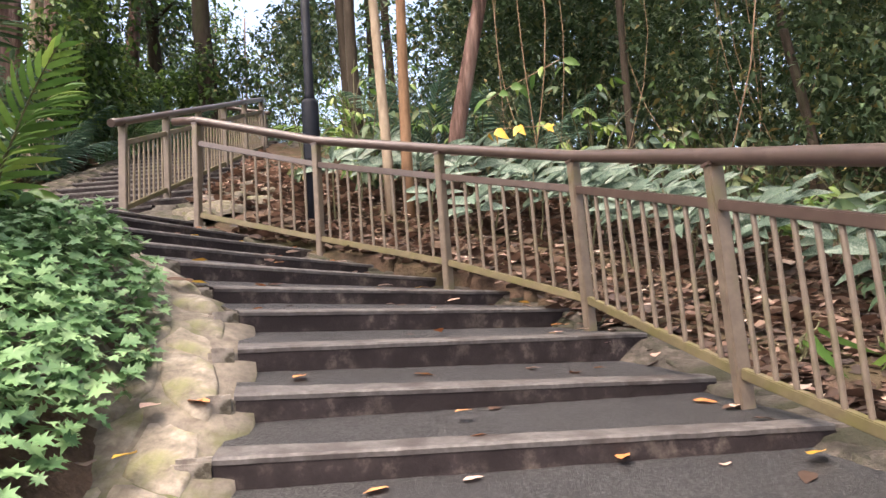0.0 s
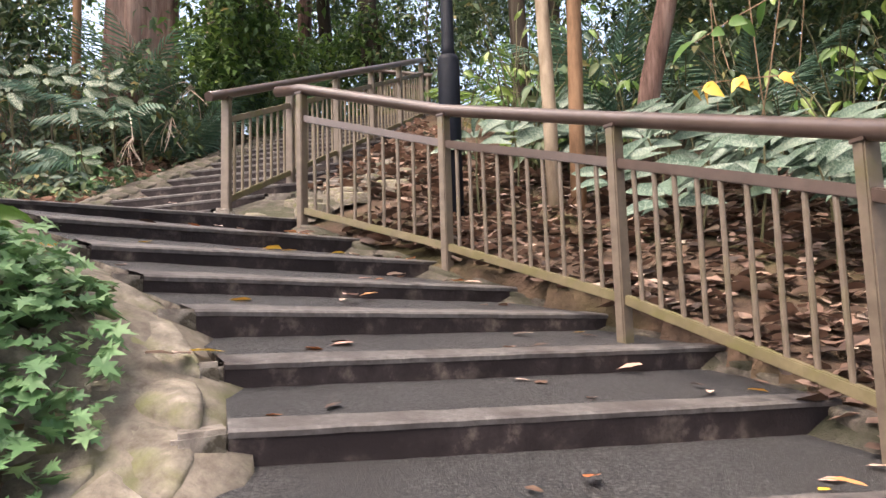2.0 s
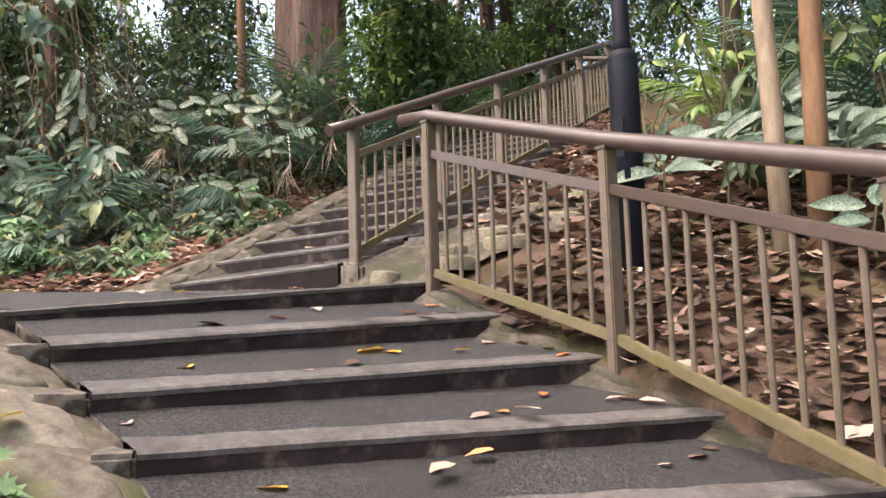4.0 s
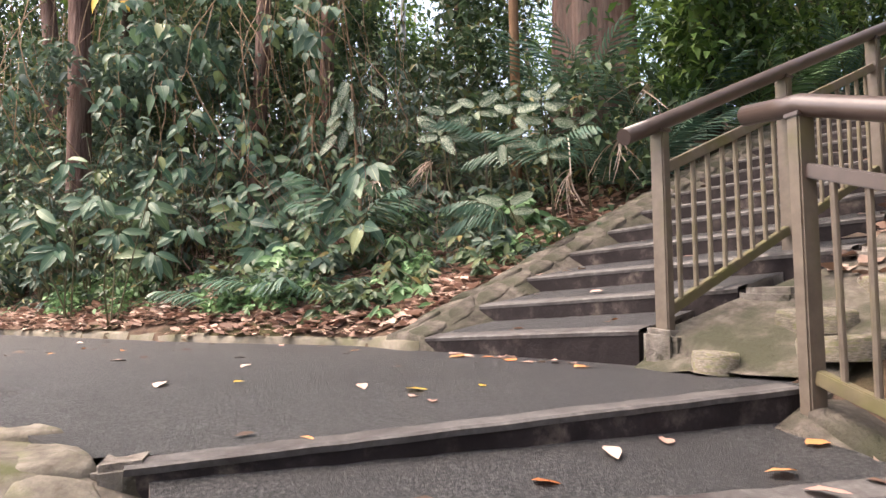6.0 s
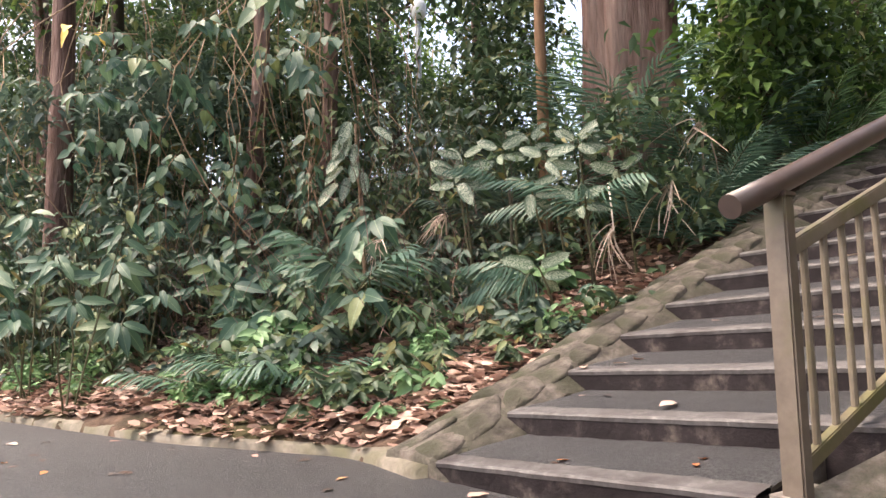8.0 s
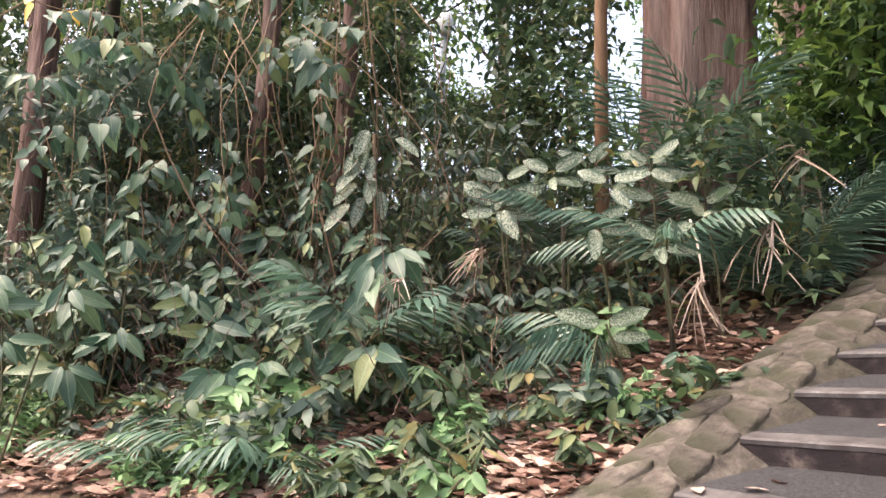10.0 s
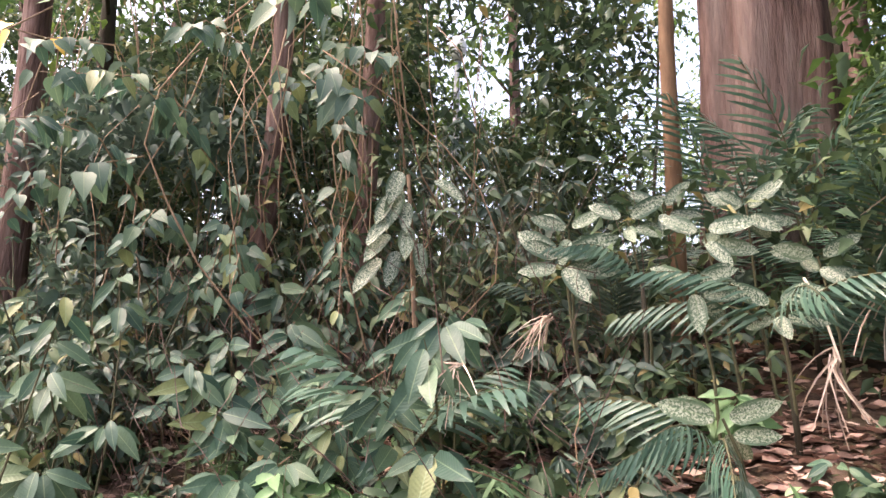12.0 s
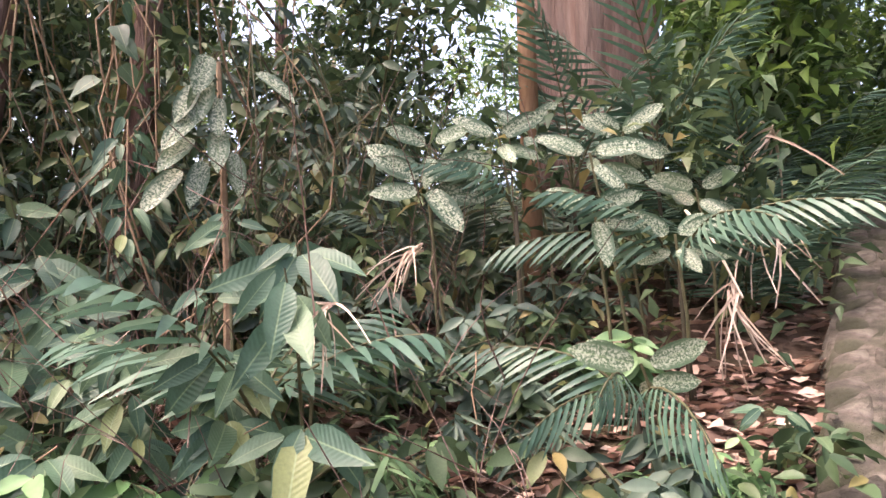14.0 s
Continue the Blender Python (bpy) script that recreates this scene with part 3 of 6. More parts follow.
for i, (a, b) in enumerate(UPPER[:7]):
    bm = bmesh.new()
    w = rng.uniform(0.16, 0.24)
    bm_box(bm, Matrix.Identity(4), w, 0.34, 0.26, 0.025)
    for v in bm.verts:
        v.co += unit_noise(v.co + b) * 0.025
    c = b + ACROSS * (w / 2 + 0.005) + UP * 0.15
    part("end_block", bm, END_BLOCK, upper_stairs).matrix_local = pose(c.x, c.y, b.z - 0.135, 0, 0, math.degrees(math.atan2(ACROSS.y, ACROSS.x)) + rng.uniform(-4, 4))


def foot_slope(u, v):
    """The mortared slope beside the first climbing steps: u along the steps, v outward."""
    i = max(0, min(int(u), 3))
    b = UPPER[i][1].lerp(UPPER[i + 1][1], max(u, 0.0) - i) if u > 0 else UPPER[0][1] + UP * U_TREAD * u
    p = b + ACROSS * (0.1 + 0.75 * v)
    top = lerp(b.z - 0.13, -0.03, min(1.0, max(0.0, -u) / 0.3)) if u < 0 else b.z - 0.13
    z = lerp(top, max(-0.02, slope_right(p.x, p.y) - 0.02), v ** 0.6 if v > 0 else 0.0)
    if u > 0:
        z = max(z, slope_right(p.x, p.y) - 0.01)
    return Vector((p.x, p.y, z + 0.018 * noise.noise((p.x * 4, p.y * 4, 2))))


foot = tagged(empty("mortared_slope"), "mossy mortared slope with flat pale stones beside the climbing steps", "paving", kind="structure")
bm = bmesh.new()
strip(bm, [[foot_slope(-0.32 + 4.2 * k / 40, -0.1 + 1.1 * g / 14) for g in range(15)] for k in range(41)])
part("mortar_bed", bm, EDGE_GREY, foot, smooth=True)
for u, v in ((-0.05, 0.35), (0.25, 0.8), (0.7, 0.45), (1.1, 0.8), (1.5, 0.4), (2.1, 0.7), (2.6, 0.4), (3.2, 0.7)):
    p = foot_slope(u, v)
    put_stone(foot, p.x, p.y, p.z - 0.005, rng.uniform(0.26, 0.4), rng.uniform(0.2, 0.3), 0.07, rng.uniform(0, 180))


# ---- landing and asphalt path ----
def landing_z(x, y):
    edge = lerp(-0.115, -0.01, max(0, min(1, (y - 5.7) / 1.8)))
    return edge * math.exp(-((x + 2.4) / 0.7) ** 2) - 0.004


def build_path():
    far = [Vector((x, y)) for x, y in FAR]
    near = [Vector((x, y)) for x, y in NEAR]

    def along(poly, f):
        lens = [0]
        for p, q in zip(poly, poly[1:]):
            lens.append(lens[-1] + (q - p).length)
        t = f * lens[-1]
        for i in range(len(poly) - 1):
            if t <= lens[i + 1] + 1e-9:
                return poly[i].lerp(poly[i + 1], (t - lens[i]) / max(1e-9, lens[i + 1] - lens[i]))
        return poly[-1]
    a, b = LOWER[-1]
    bm = bmesh.new()
    rows = []
    for k in range(-1, 14):
        f = k / 10
        rows.append([Vector((p.x, p.y, landing_z(p.x, p.y))) for p in (lerp(a.lerp(b, f).xy + Vector((-0.1, 0)), Vector(((-3.3, 5.25), (-2.62, 7.9))[0]).lerp(Vector((-4.36, 7.12)), f), g / 14) for g in range(15))])
    rows.insert(0, [Vector((p.x, p.y, -0.4)) for p in rows[0]])
    strip(bm, rows)
    rows = []
    start = (Vector((-3.3, 5.25)), Vector((-4.36, 7.12)))
    far2, near2 = [start[1]] + far[1:], [start[0]] + near[3:]
    for k in range(41):
        f = (k / 40) ** 1.6
        p, q = along(near2, f), along(far2, f)
        rows.append([Vector((v.x, v.y, landing_z(v.x, v.y))) for v in (p.lerp(q, g / 10) for g in range(11))])
        rows[-1].insert(0, Vector((p.x, p.y, -0.4)))
    strip(bm, rows)
    bmesh.ops.remove_doubles(bm, verts=bm.verts, dist=0.002)
    ob = part("path", bm, ASPHALT, None, smooth=True)
    tagged(ob, "dark grey worn asphalt landing and path", "path", kind="structure")


build_path()


def build_kerb():
    ob = tagged(empty("kerb"), "low worn concrete kerb along the asphalt path", "kerb", kind="structure")
    pts = [Vector((x, y, 0)) for x, y in [(-4.47, 7.0)] + FAR[1:5]]
    dense = []
    for p, q in zip(pts, pts[1:]):
        n = max(2, int((q - p).length * 6))
        dense += [p.lerp(q, k / n) for k in range(n)]
    bm = bmesh.new()
    lines = [[] for _ in range(5)]
    for i, p in enumerate(dense):
        d = dense[min(i + 1, len(dense) - 1)] - dense[max(i - 1, 0)]
        out = Vector((d.y, -d.x, 0)).normalized()
        w = 0.2 + 0.05 * noise.noise(p * 2.3)
        for k, (o, h) in enumerate(((0.04 * noise.noise(p * 3), -0.05), (0.015, 0.03), (0.05, 0.05), (w, 0.085), (w + 0.09, -0.1))):
            lines[k].append(p - out * -o + Vector((0, 0, h + 0.012 * noise.noise(p * 5 + Vector((0, 0, k))))))
    vs = strip(bm, lines)
    for end in (0, -1):
        bm.faces.new([row[end] for row in vs])
    part("kerb_strip", bm, KERB, ob, smooth=True)


build_kerb()


# ---- railings ----
def railing(label, posts, ends, seg_gap=0.112, bar=POST, mid_paint=RAIL):
    """posts: (x, y, foot, underside of the handrail). ends: places where the handrail starts and stops."""
    ob = tagged(empty("railing"), label, "railing")
    bm = bmesh.new()
    line = [Vector(ends[0])] + [Vector((p[0], p[1], p[3] + 0.058)) for p in posts] + [Vector(ends[1])]
    bm_tube(bm, line, [0.036] * len(line), 18)
    rail = part("handrail", bm, RAIL, ob, "thick round brown painted handrail", True)
    for f in rail.data.polygons:
        f.use_smooth = len(f.vertices) == 4
    for i, p in enumerate(posts):
        q = posts[min(i + 1, len(posts) - 1)]
        o = posts[max(i - 1, 0)]
        yaw = math.degrees(math.atan2(q[1] - o[1], q[0] - o[0]))
        bm = bmesh.new()
        h = p[3] - p[2] + 0.15
        bm_box(bm, Matrix.Translation((0, 0, h / 2 - 0.12)), 0.05, 0.07, h, 0.006)
        ps = part("post", bm, POST, ob)
        ps.matrix_local = pose(p[0], p[1], p[2], 0, 0, yaw)
        bm = bmesh.new()
        bm_box(bm, Matrix.Translation((0, 0, h - 0.128)), 0.06, 0.082, 0.016, 0.003)
        cp = part("bracket", bm, RAIL, ps)
    for p, q in zip(posts, posts[1:]):
        a, b = Vector((p[0], p[1], 0)), Vector((q[0], q[1], 0))
        mid = (a + Vector((0, 0, p[3] - 0.15)), b + Vector((0, 0, q[3] - 0.15)))
        low = (a + Vector((0, 0, p[2] + 0.13)), b + Vector((0, 0, q[2] + 0.13)))
        for name, (s, e), mat, wide in (("mid_rail", mid, mid_paint, 0.034), ("bottom_rail", low, LOWBAR, 0.034)):
            m, ln = between(s, e)
            bm = bmesh.new()
            bm_box(bm, Matrix.Identity(4), wide, ln - 0.05, 0.046, 0.004)
            part(name, bm, mat, ob).matrix_local = m
        n = max(2, round((b - a).length / seg_gap))
        hgt = (mid[0].z - low[0].z + mid[1].z - low[1].z) / 2
        bm = bmesh.new()
        bmesh.ops.create_cone(bm, cap_ends=True, segments=8, radius1=0.0115, radius2=0.0115, depth=hgt)
        me = bpy.data.meshes.new("baluster")
        bm.to_mesh(me)
        bm.free()
        me.materials.append(bar)
        for k in range(1, n):
            c = (low[0].lerp(low[1], k / n) + mid[0].lerp(mid[1], k / n)) / 2
            bl = new("baluster", me)
            bl.parent = ob
            bl.matrix_local = pose(c.x, c.y, c.z, rng.uniform(-0.5, 0.5), rng.uniform(-0.5, 0.5))
    return ob


railing("brown painted metal railing with round handrail beside the curving steps", POSTS, ((2.32, 1.2, -2.187), (-2.42, 7.56, 0.913)))
up_posts = []
for k in range(6):
    f = k / 5
    x, y = lerp(-3.03, -4.16, f), lerp(7.68, 12.6, f)
    up_posts.append((x, y, lerp(0.09, 2.2, f), lerp(0.99, 3.1, f)))
railing("brown painted metal railing climbing beside the upper steps", up_posts, ((-2.985, 7.46, 0.958), (-4.19, 12.75, 3.213)), bar=TAN_BAR, mid_paint=TAN_BAR)
railing("brown painted metal railing across the top of the steps", [(-5.4, 13.4, 2.65, 3.44), (-4.95, 13.4, 2.6, 3.31), (-4.5, 13.4, 2.55, 3.18)], ((-5.52, 13.4, 3.53), (-4.4, 13.4, 3.21)), 0.09)


# ---- lamp post ----
def lamp_post():
    ob = tagged(empty("street_lamp", (-1.45, 8.34, -0.02)), "dark blue-grey painted lamp post on the leafy slope", "street lamp")
    bm = bmesh.new()
    bm_tube(bm, [(0, 0, -0.3), (0, 0, 1.2), (0, 0, 1.24)], [0.082, 0.082, 0.07], 20)
    base = part("base_sleeve", bm, LAMP_PAINT, ob, smooth=True)
    bm = bmesh.new()
    bm_tube(bm, [(0, 0, 1.2), (0, 0, 1.3), (0, 0, 4.6)], [0.066, 0.047, 0.042], 18)
    part("pole", bm, LAMP_PAINT, ob, smooth=True)
    bm = bmesh.new()
    bm_tube(bm, [(0, 0, 4.58), (0, 0, 4.66), (0, 0, 4.7), (0, 0, 4.95), (0, 0, 5.02)], [0.06, 0.1, 0.15, 0.17, 0.03], 18)
    part("lamp_head", bm, LAMP_GLASS, ob, "milky lamp globe", True)
    bm = bmesh.new()
    bm_box(bm, pose(0, -0.083, 0.75), 0.07, 0.006, 0.22, 0.002)
    part("access_hatch", bm, LAMP_PAINT, base)


lamp_post()


# ---- leaves ----
# templates: leaf along y, face up z, unit length, half width 0.5; triangles
LEAF_S = (np.array([(0, 0, 0), (0, 0.45, -0.04), (0, 1, -0.3), (-0.5, 0.42, 0.07), (0.5, 0.42, 0.07)]), np.array([(0, 1, 3), (1, 2, 3), (0, 4, 1), (1, 4, 2)]))


def template(profile, droop=0.16, fold=0.1, wave=0.0):
    """A leaf with stations along its midrib: (place, half width)."""
    v, f = [(0, 0, 0)], []
    for k, (t, w) in enumerate(profile):
        z = -droop * t * t
        zz = wave * (1 if k % 2 else -1)
        v += [(-w, t - 0.02, z + fold * w * 2 + zz), (0, t, z), (w, t - 0.02, z + fold * w * 2 - zz)]
    v.append((0, 1, -droop))
    f += [(0, 2, 1), (0, 3, 2)]
    n = len(profile)
    for k in range(n - 1):
        a, b = 1 + 3 * k, 4 + 3 * k
        f += [(a, a + 1, b + 1), (a, b + 1, b), (a + 1, a + 2, b + 2), (a + 1, b + 2, b + 1)]
    a = 1 + 3 * (n - 1)
    f += [(a, a + 1, 3 * n + 1), (a + 1, a + 2, 3 * n + 1)]
    return np.array(v, dtype=float), np.array(f)


LEAF_L = template([(0.15, 0.3), (0.4, 0.5), (0.68, 0.4), (0.87, 0.18)])
LEAF_DROOP = template([(0.15, 0.3), (0.4, 0.5), (0.68, 0.4), (0.87, 0.18)], 0.35, 0.1)
LEAF_CURL = template([(0.15, 0.28), (0.42, 0.5), (0.72, 0.36)], -0.05, 0.07, 0.025)
LEAF_FLAT = template([(0.1, 0.26), (0.3, 0.48), (0.55, 0.46), (0.8, 0.25)], 0.06, 0.05, 0.012)
BLADE = template([(0.1, 0.4), (0.5, 0.5), (0.8, 0.3)], 0.4, 0.015)


def lobed():
    pts = [(0, 0), (-0.34, 0.06), (-0.2, 0.2), (-0.56, 0.32), (-0.24, 0.42), (-0.44, 0.66), (-0.13, 0.64), (0, 1), (0.13, 0.64), (0.44, 0.66), (0.24, 0.42), (0.56, 0.32), (0.2, 0.2), (0.34, 0.06)]
    v = [(x, y, -0.25 * y * y + 0.15 * abs(x)) for x, y in pts] + [(0, 0.4, -0.06)]
    n = len(pts)
    return np.array(v), np.array([(n, (k + 1) % n, k) for k in range(n)])


LEAF_LOBED = lobed()


class Foliage:
    """Gathers leaves, and joins them into one mesh."""

    def __init__(self, templ):
        self.templ, self.rows = templ, []

    def add(self, pos, way, up, length, width):
        self.rows.append((*pos, *way, *up, length, width))

    def mesh(self, name):
        tv, tf = self.templ
        r = np.array(self.rows, dtype=np.float64)
        y = r[:, 3:6] / np.linalg.norm(r[:, 3:6], axis=1, keepdims=True)
        u = r[:, 6:9]
        x = np.cross(y, u)
        x /= np.maximum(1e-6, np.linalg.norm(x, axis=1, keepdims=True))
        z = np.cross(x, y)
        ln, wd = r[:, 9], r[:, 10]
        v = r[:, None, :3] + tv[None, :, 0, None] * (x * wd[:, None])[:, None] + tv[None, :, 1, None] * (y * ln[:, None])[:, None] + tv[None, :, 2, None] * (z * ln[:, None])[:, None]
        f = tf[None] + (np.arange(len(r)) * len(tv))[:, None, None]
        return np_mesh(name, v.reshape(-1, 3), f.reshape(-1, 3), len(tv) > 5)


def lightward(x, y):
    """The way that leaves turn towards the open air above the path."""
    v = Vector((-2.0 - x, 5.2 - y, 0))
    return v.normalized() * 0.95 + Vector((0, 0, 0.6))


def unit(rng):
    while True:
        v = Vector((rng.uniform(-1, 1), rng.uniform(-1, 1), rng.uniform(-1, 1)))
        if 0.05 < v.length < 1:
            return v.normalized()


def arch(base, heading, lean, height, n=7, droop=0.25, rng=None):
    """Points of a stem that rises and bends outward."""
    pts = []
    h = Vector((math.cos(heading), math.sin(heading), 0))
    for k in range(n):
        t = k / (n - 1)
        pts.append(base + h * (lean * t ** 1.6) + Vector((0, 0, height * (t - droop * t * t))) + (Vector((rng.uniform(-1, 1), rng.uniform(-1, 1), 0)) * 0.02 if rng and k else Vector()))
    return pts


def on_ground(x, y):
    return Vector((x, y, ground_z(x, y)))


def shrub(x, y, height, spread, stems, per_stem, leaf, material, rng, label, templ=LEAF_L, whorl=True, droop=0.2, ratio=0.37):
    """A shrub: stems that part from one foot, with leaves along them."""
    base = on_ground(x, y) - Vector((0, 0, 0.03))
    ob = tagged(empty("shrub", base), label, "shrub")
    fol = Foliage(templ)
    face = lightward(x, y)
    for s in range(stems):
        hd = rng.uniform(0, 2 * math.pi)
        hh = height * rng.uniform(0.55, 1.0)
        pts = arch(Vector((0, 0, 0)), hd, spread * rng.uniform(0.3, 1), hh, 6, 0.25, rng)
        bm = bmesh.new()
        bm_tube(bm, pts, [lerp(0.011, 0.004, k / 5) for k in range(6)], 5)
        for k in range(per_stem):
            t = 0.16 + 0.84 * (k + rng.random() * 0.5) / per_stem
            i = min(int(t * 5), 4)
            p = pts[i].lerp(pts[i + 1], t * 5 - i)
            a = k * 2.4 + rng.uniform(-0.4, 0.4)
            d = Vector((math.cos(a), math.sin(a), rng.uniform(-0.35, 0.3)))
            ln = leaf * rng.uniform(0.65, 1.15)
            if height > 0.9:
                if k % 5 == 0:
                    node = p + Vector((rng.uniform(-1, 1), rng.uniform(-1, 1), rng.uniform(-0.4, 0.3))) * 0.16
                    fan = rng.uniform(0, 6.28)
                    bm_tube(bm, [p, p.lerp(node, 0.5) + Vector((0, 0, 0.02)), node], [0.004, 0.003, 0.002], 4)
                a = fan + (k % 5) * 1.25 + rng.uniform(-0.3, 0.3)
                d = Vector((math.cos(a), math.sin(a), rng.uniform(-0.7, 0.2)))
                p = node + d * 0.02
            fol.add(p, d + Vector((0, 0, -0.45)), face + 0.7 * unit(rng), ln, ln * ratio * rng.uniform(0.85, 1.15))
        part("stem", bm, STEM, ob)
        if whorl:
            for k in range(6):
                a = k * 2 * math.pi / 6 + rng.uniform(-0.35, 0.35)
                ln = leaf * rng.uniform(0.65, 1.2)
                fol.add(pts[-1] - Vector((0, 0, rng.uniform(0, 0.06))), Vector((math.cos(a), math.sin(a), rng.uniform(-0.9, 0.05))), face + 0.3 * unit(rng), ln, ln * ratio)
    mesh_obj("foliage", fol.mesh("foliage"), material, ob)
    return ob


def leaf_meshes(templ, material, ratio, name="leaf"):
    tv, tf = templ
    me = np_mesh(name, tv * np.array([ratio, 1, 1]), tf, True)
    me.materials.append(material)
    return me


def leaf_pose(p, way, up, ln):
    y = Vector(way).normalized()
    x = y.cross(Vector(up)).normalized()
    m = Matrix((x, y, x.cross(y))).transposed().to_4x4()
    m.translation = p
    return m @ Matrix.Diagonal((ln, ln, ln, 1))


OVAL = [(0.06, 0.22), (0.2, 0.42), (0.42, 0.5), (0.66, 0.47), (0.87, 0.27)]
DIEFF_LEAF = leaf_meshes(template(OVAL, 0.1, 0.05), DIEFF, 0.42)
DIEFF_HANG = leaf_meshes(template(OVAL, 0.12, 0.06), DIEFF, 0.4)
PALE_LEAF = leaf_meshes(template([(0.12, 0.3), (0.35, 0.5), (0.6, 0.46), (0.85, 0.22)], 0.22, 0.1), DIEFF_PALE, 0.3)
LONG = [(0.07, 0.18), (0.22, 0.4), (0.45, 0.5), (0.68, 0.42), (0.87, 0.2)]
BIG_LEAF = leaf_meshes(template(LONG, 0.28, 0.06, 0.008), BIG_GREEN, 0.36)
HEART_LEAF = leaf_meshes(template([(0.06, 0.34), (0.22, 0.5), (0.5, 0.42), (0.8, 0.18)], 0.25, 0.06), BIG_GREEN, 0.6)
BRIGHT_LEAF = leaf_meshes(template(LONG, 0.25, 0.06, 0.008), LEAF, 0.42)


def rosette(name, label, category, base, top, leaves, ln, me, rng, rise=0.3, layers=2, group="", flat=0.6, lift=0.6):
    """A plant with a stem from base to top and large leaves in whorls, each a part."""
    ob = tagged(empty(name, base), label, category, group)
    b, t = Vector((0, 0, 0)), Vector(top) - Vector(base)
    face = lightward(base[0], base[1])
    face.z = lift
    bm = bmesh.new()
    mid = b.lerp(t, 0.5) + Vector((rng.uniform(-0.05, 0.05), rng.uniform(-0.05, 0.05), 0))
    bm_tube(bm, [b - Vector((0, 0, 0.05)), mid, t], [0.01, 0.008, 0.006], 6)
    part("stem", bm, STEM, ob)
    for k in range(leaves):
        lay = k % layers
        a = k * 2.399 + rng.uniform(-0.25, 0.25)
        d = Vector((math.cos(a), math.sin(a), rise - 0.45 * lay + rng.uniform(-0.15, 0.2)))
        p = t - Vector((0, 0, 0.07 * lay)) + Vector((d.x, d.y, 0)) * 0.04
        lf = new("leaf", me)
        lf.parent = ob
        lf.matrix_local = leaf_pose(p, d - face * (d.dot(face) / face.length_squared) * flat, face + 0.25 * unit(rng), ln * rng.uniform(0.75, 1.15))
    return ob


def frond_mesh(length, pairs, leaflet, material, rng, sag=0.5, wide=0.028, swing=0.5, templ=BLADE, hang=0.0):
    """A feather frond along y: arched midrib with drooping leaflets on both sides."""
    fol = Foliage(templ)

    def rib(t):
        return Vector((0, length * (t - 0.12 * sag * t * t), length * (0.25 * t - sag * 0.75 * t * t)))
    for k in range(pairs):
        t = 0.18 + 0.8 * k / (pairs - 1)
        p = rib(t)
        d = (rib(min(1, t + 0.02)) - rib(t - 0.02)).normalized()
        ln = leaflet * (math.sin(math.pi * (0.12 + 0.8 * t)) * 0.75 + 0.3) * rng.uniform(0.9, 1.1)
        for s in (-1, 1):
            w = Vector((s, 0, 0)) * (1 - swing * t) * (1 - 0.7 * hang) + d * (0.35 + 0.5 * t) * (1 - 0.5 * hang) + Vector((0, 0, rng.uniform(-0.35, -0.05) - hang))
            fol.add(p, w, Vector((s * hang * 1.5, 0, 1)) + 0.15 * unit(rng), ln, wide * rng.uniform(0.85, 1.15))
    v = fol.mesh("blade")
    v.materials.append(material)
    bm = bmesh.new()
    bm_tube(bm, [rib(k / 7) for k in range(8)], [lerp(0.007, 0.0025, k / 7) for k in range(8)], 5)
    return v, bm


def palm(name, label, base, fronds, length, rng, material=PALM, pairs=18, leaflet=0.28, rise=(0.3, 1.2), sag=0.55, wide=0.03, headings=None, kinds=3, hang=0.0, stem=0.0):
    """A stemless palm: arching fronds from one foot, each with its leaflets."""
    ob = tagged(empty(name, base), label, "palm")
    if stem:
        bm = bmesh.new()
        bm_tube(bm, [(0.03, 0.02, -stem - 0.06), (0, 0.02, -stem * 0.5), (0, 0, 0.03)], [0.017, 0.012, 0.01], 7, 0.12, rng)
        part("trunk", bm, BARK_DARK, ob, smooth=True)
    shapes = []
    for _ in range(min(kinds, fronds)):
        lv, bm = frond_mesh(length, pairs, leaflet, material, rng, sag * rng.uniform(0.8, 1.2), wide, hang=hang)
        me = bpy.data.meshes.new("midrib")
        bm.to_mesh(me)
        bm.free()
        me.materials.append(STEM if material is not DRY else DRY)
        shapes.append((lv, me))
    for k in range(fronds):
        lv, me = shapes[k % len(shapes)]
        a = headings[k] if headings else math.degrees(k * 2.399) + rng.uniform(-20, 20)
        ri = rng.uniform(*rise)
        fr = new("frond", me)
        fr.parent = ob
        fr.matrix_local = pose(0, 0, 0, 0, 0, a) @ pose(0, 0, 0, math.degrees(math.atan(ri)), rng.uniform(-8, 8), 0) @ Matrix.Diagonal((*([rng.uniform(0.75, 1.1)] * 3), 1))
        lf = new("blade", lv)
        lf.parent = fr
        lf["kind"] = "stuff"
    return ob


def vine(pts, radius, label, parent=None):
    bm = bmesh.new()
    bm_tube(bm, pts, [radius] * len(pts), 5)
    ob = part("vine", bm, VINE, parent, smooth=True)
    return tagged(ob, label, "vine")


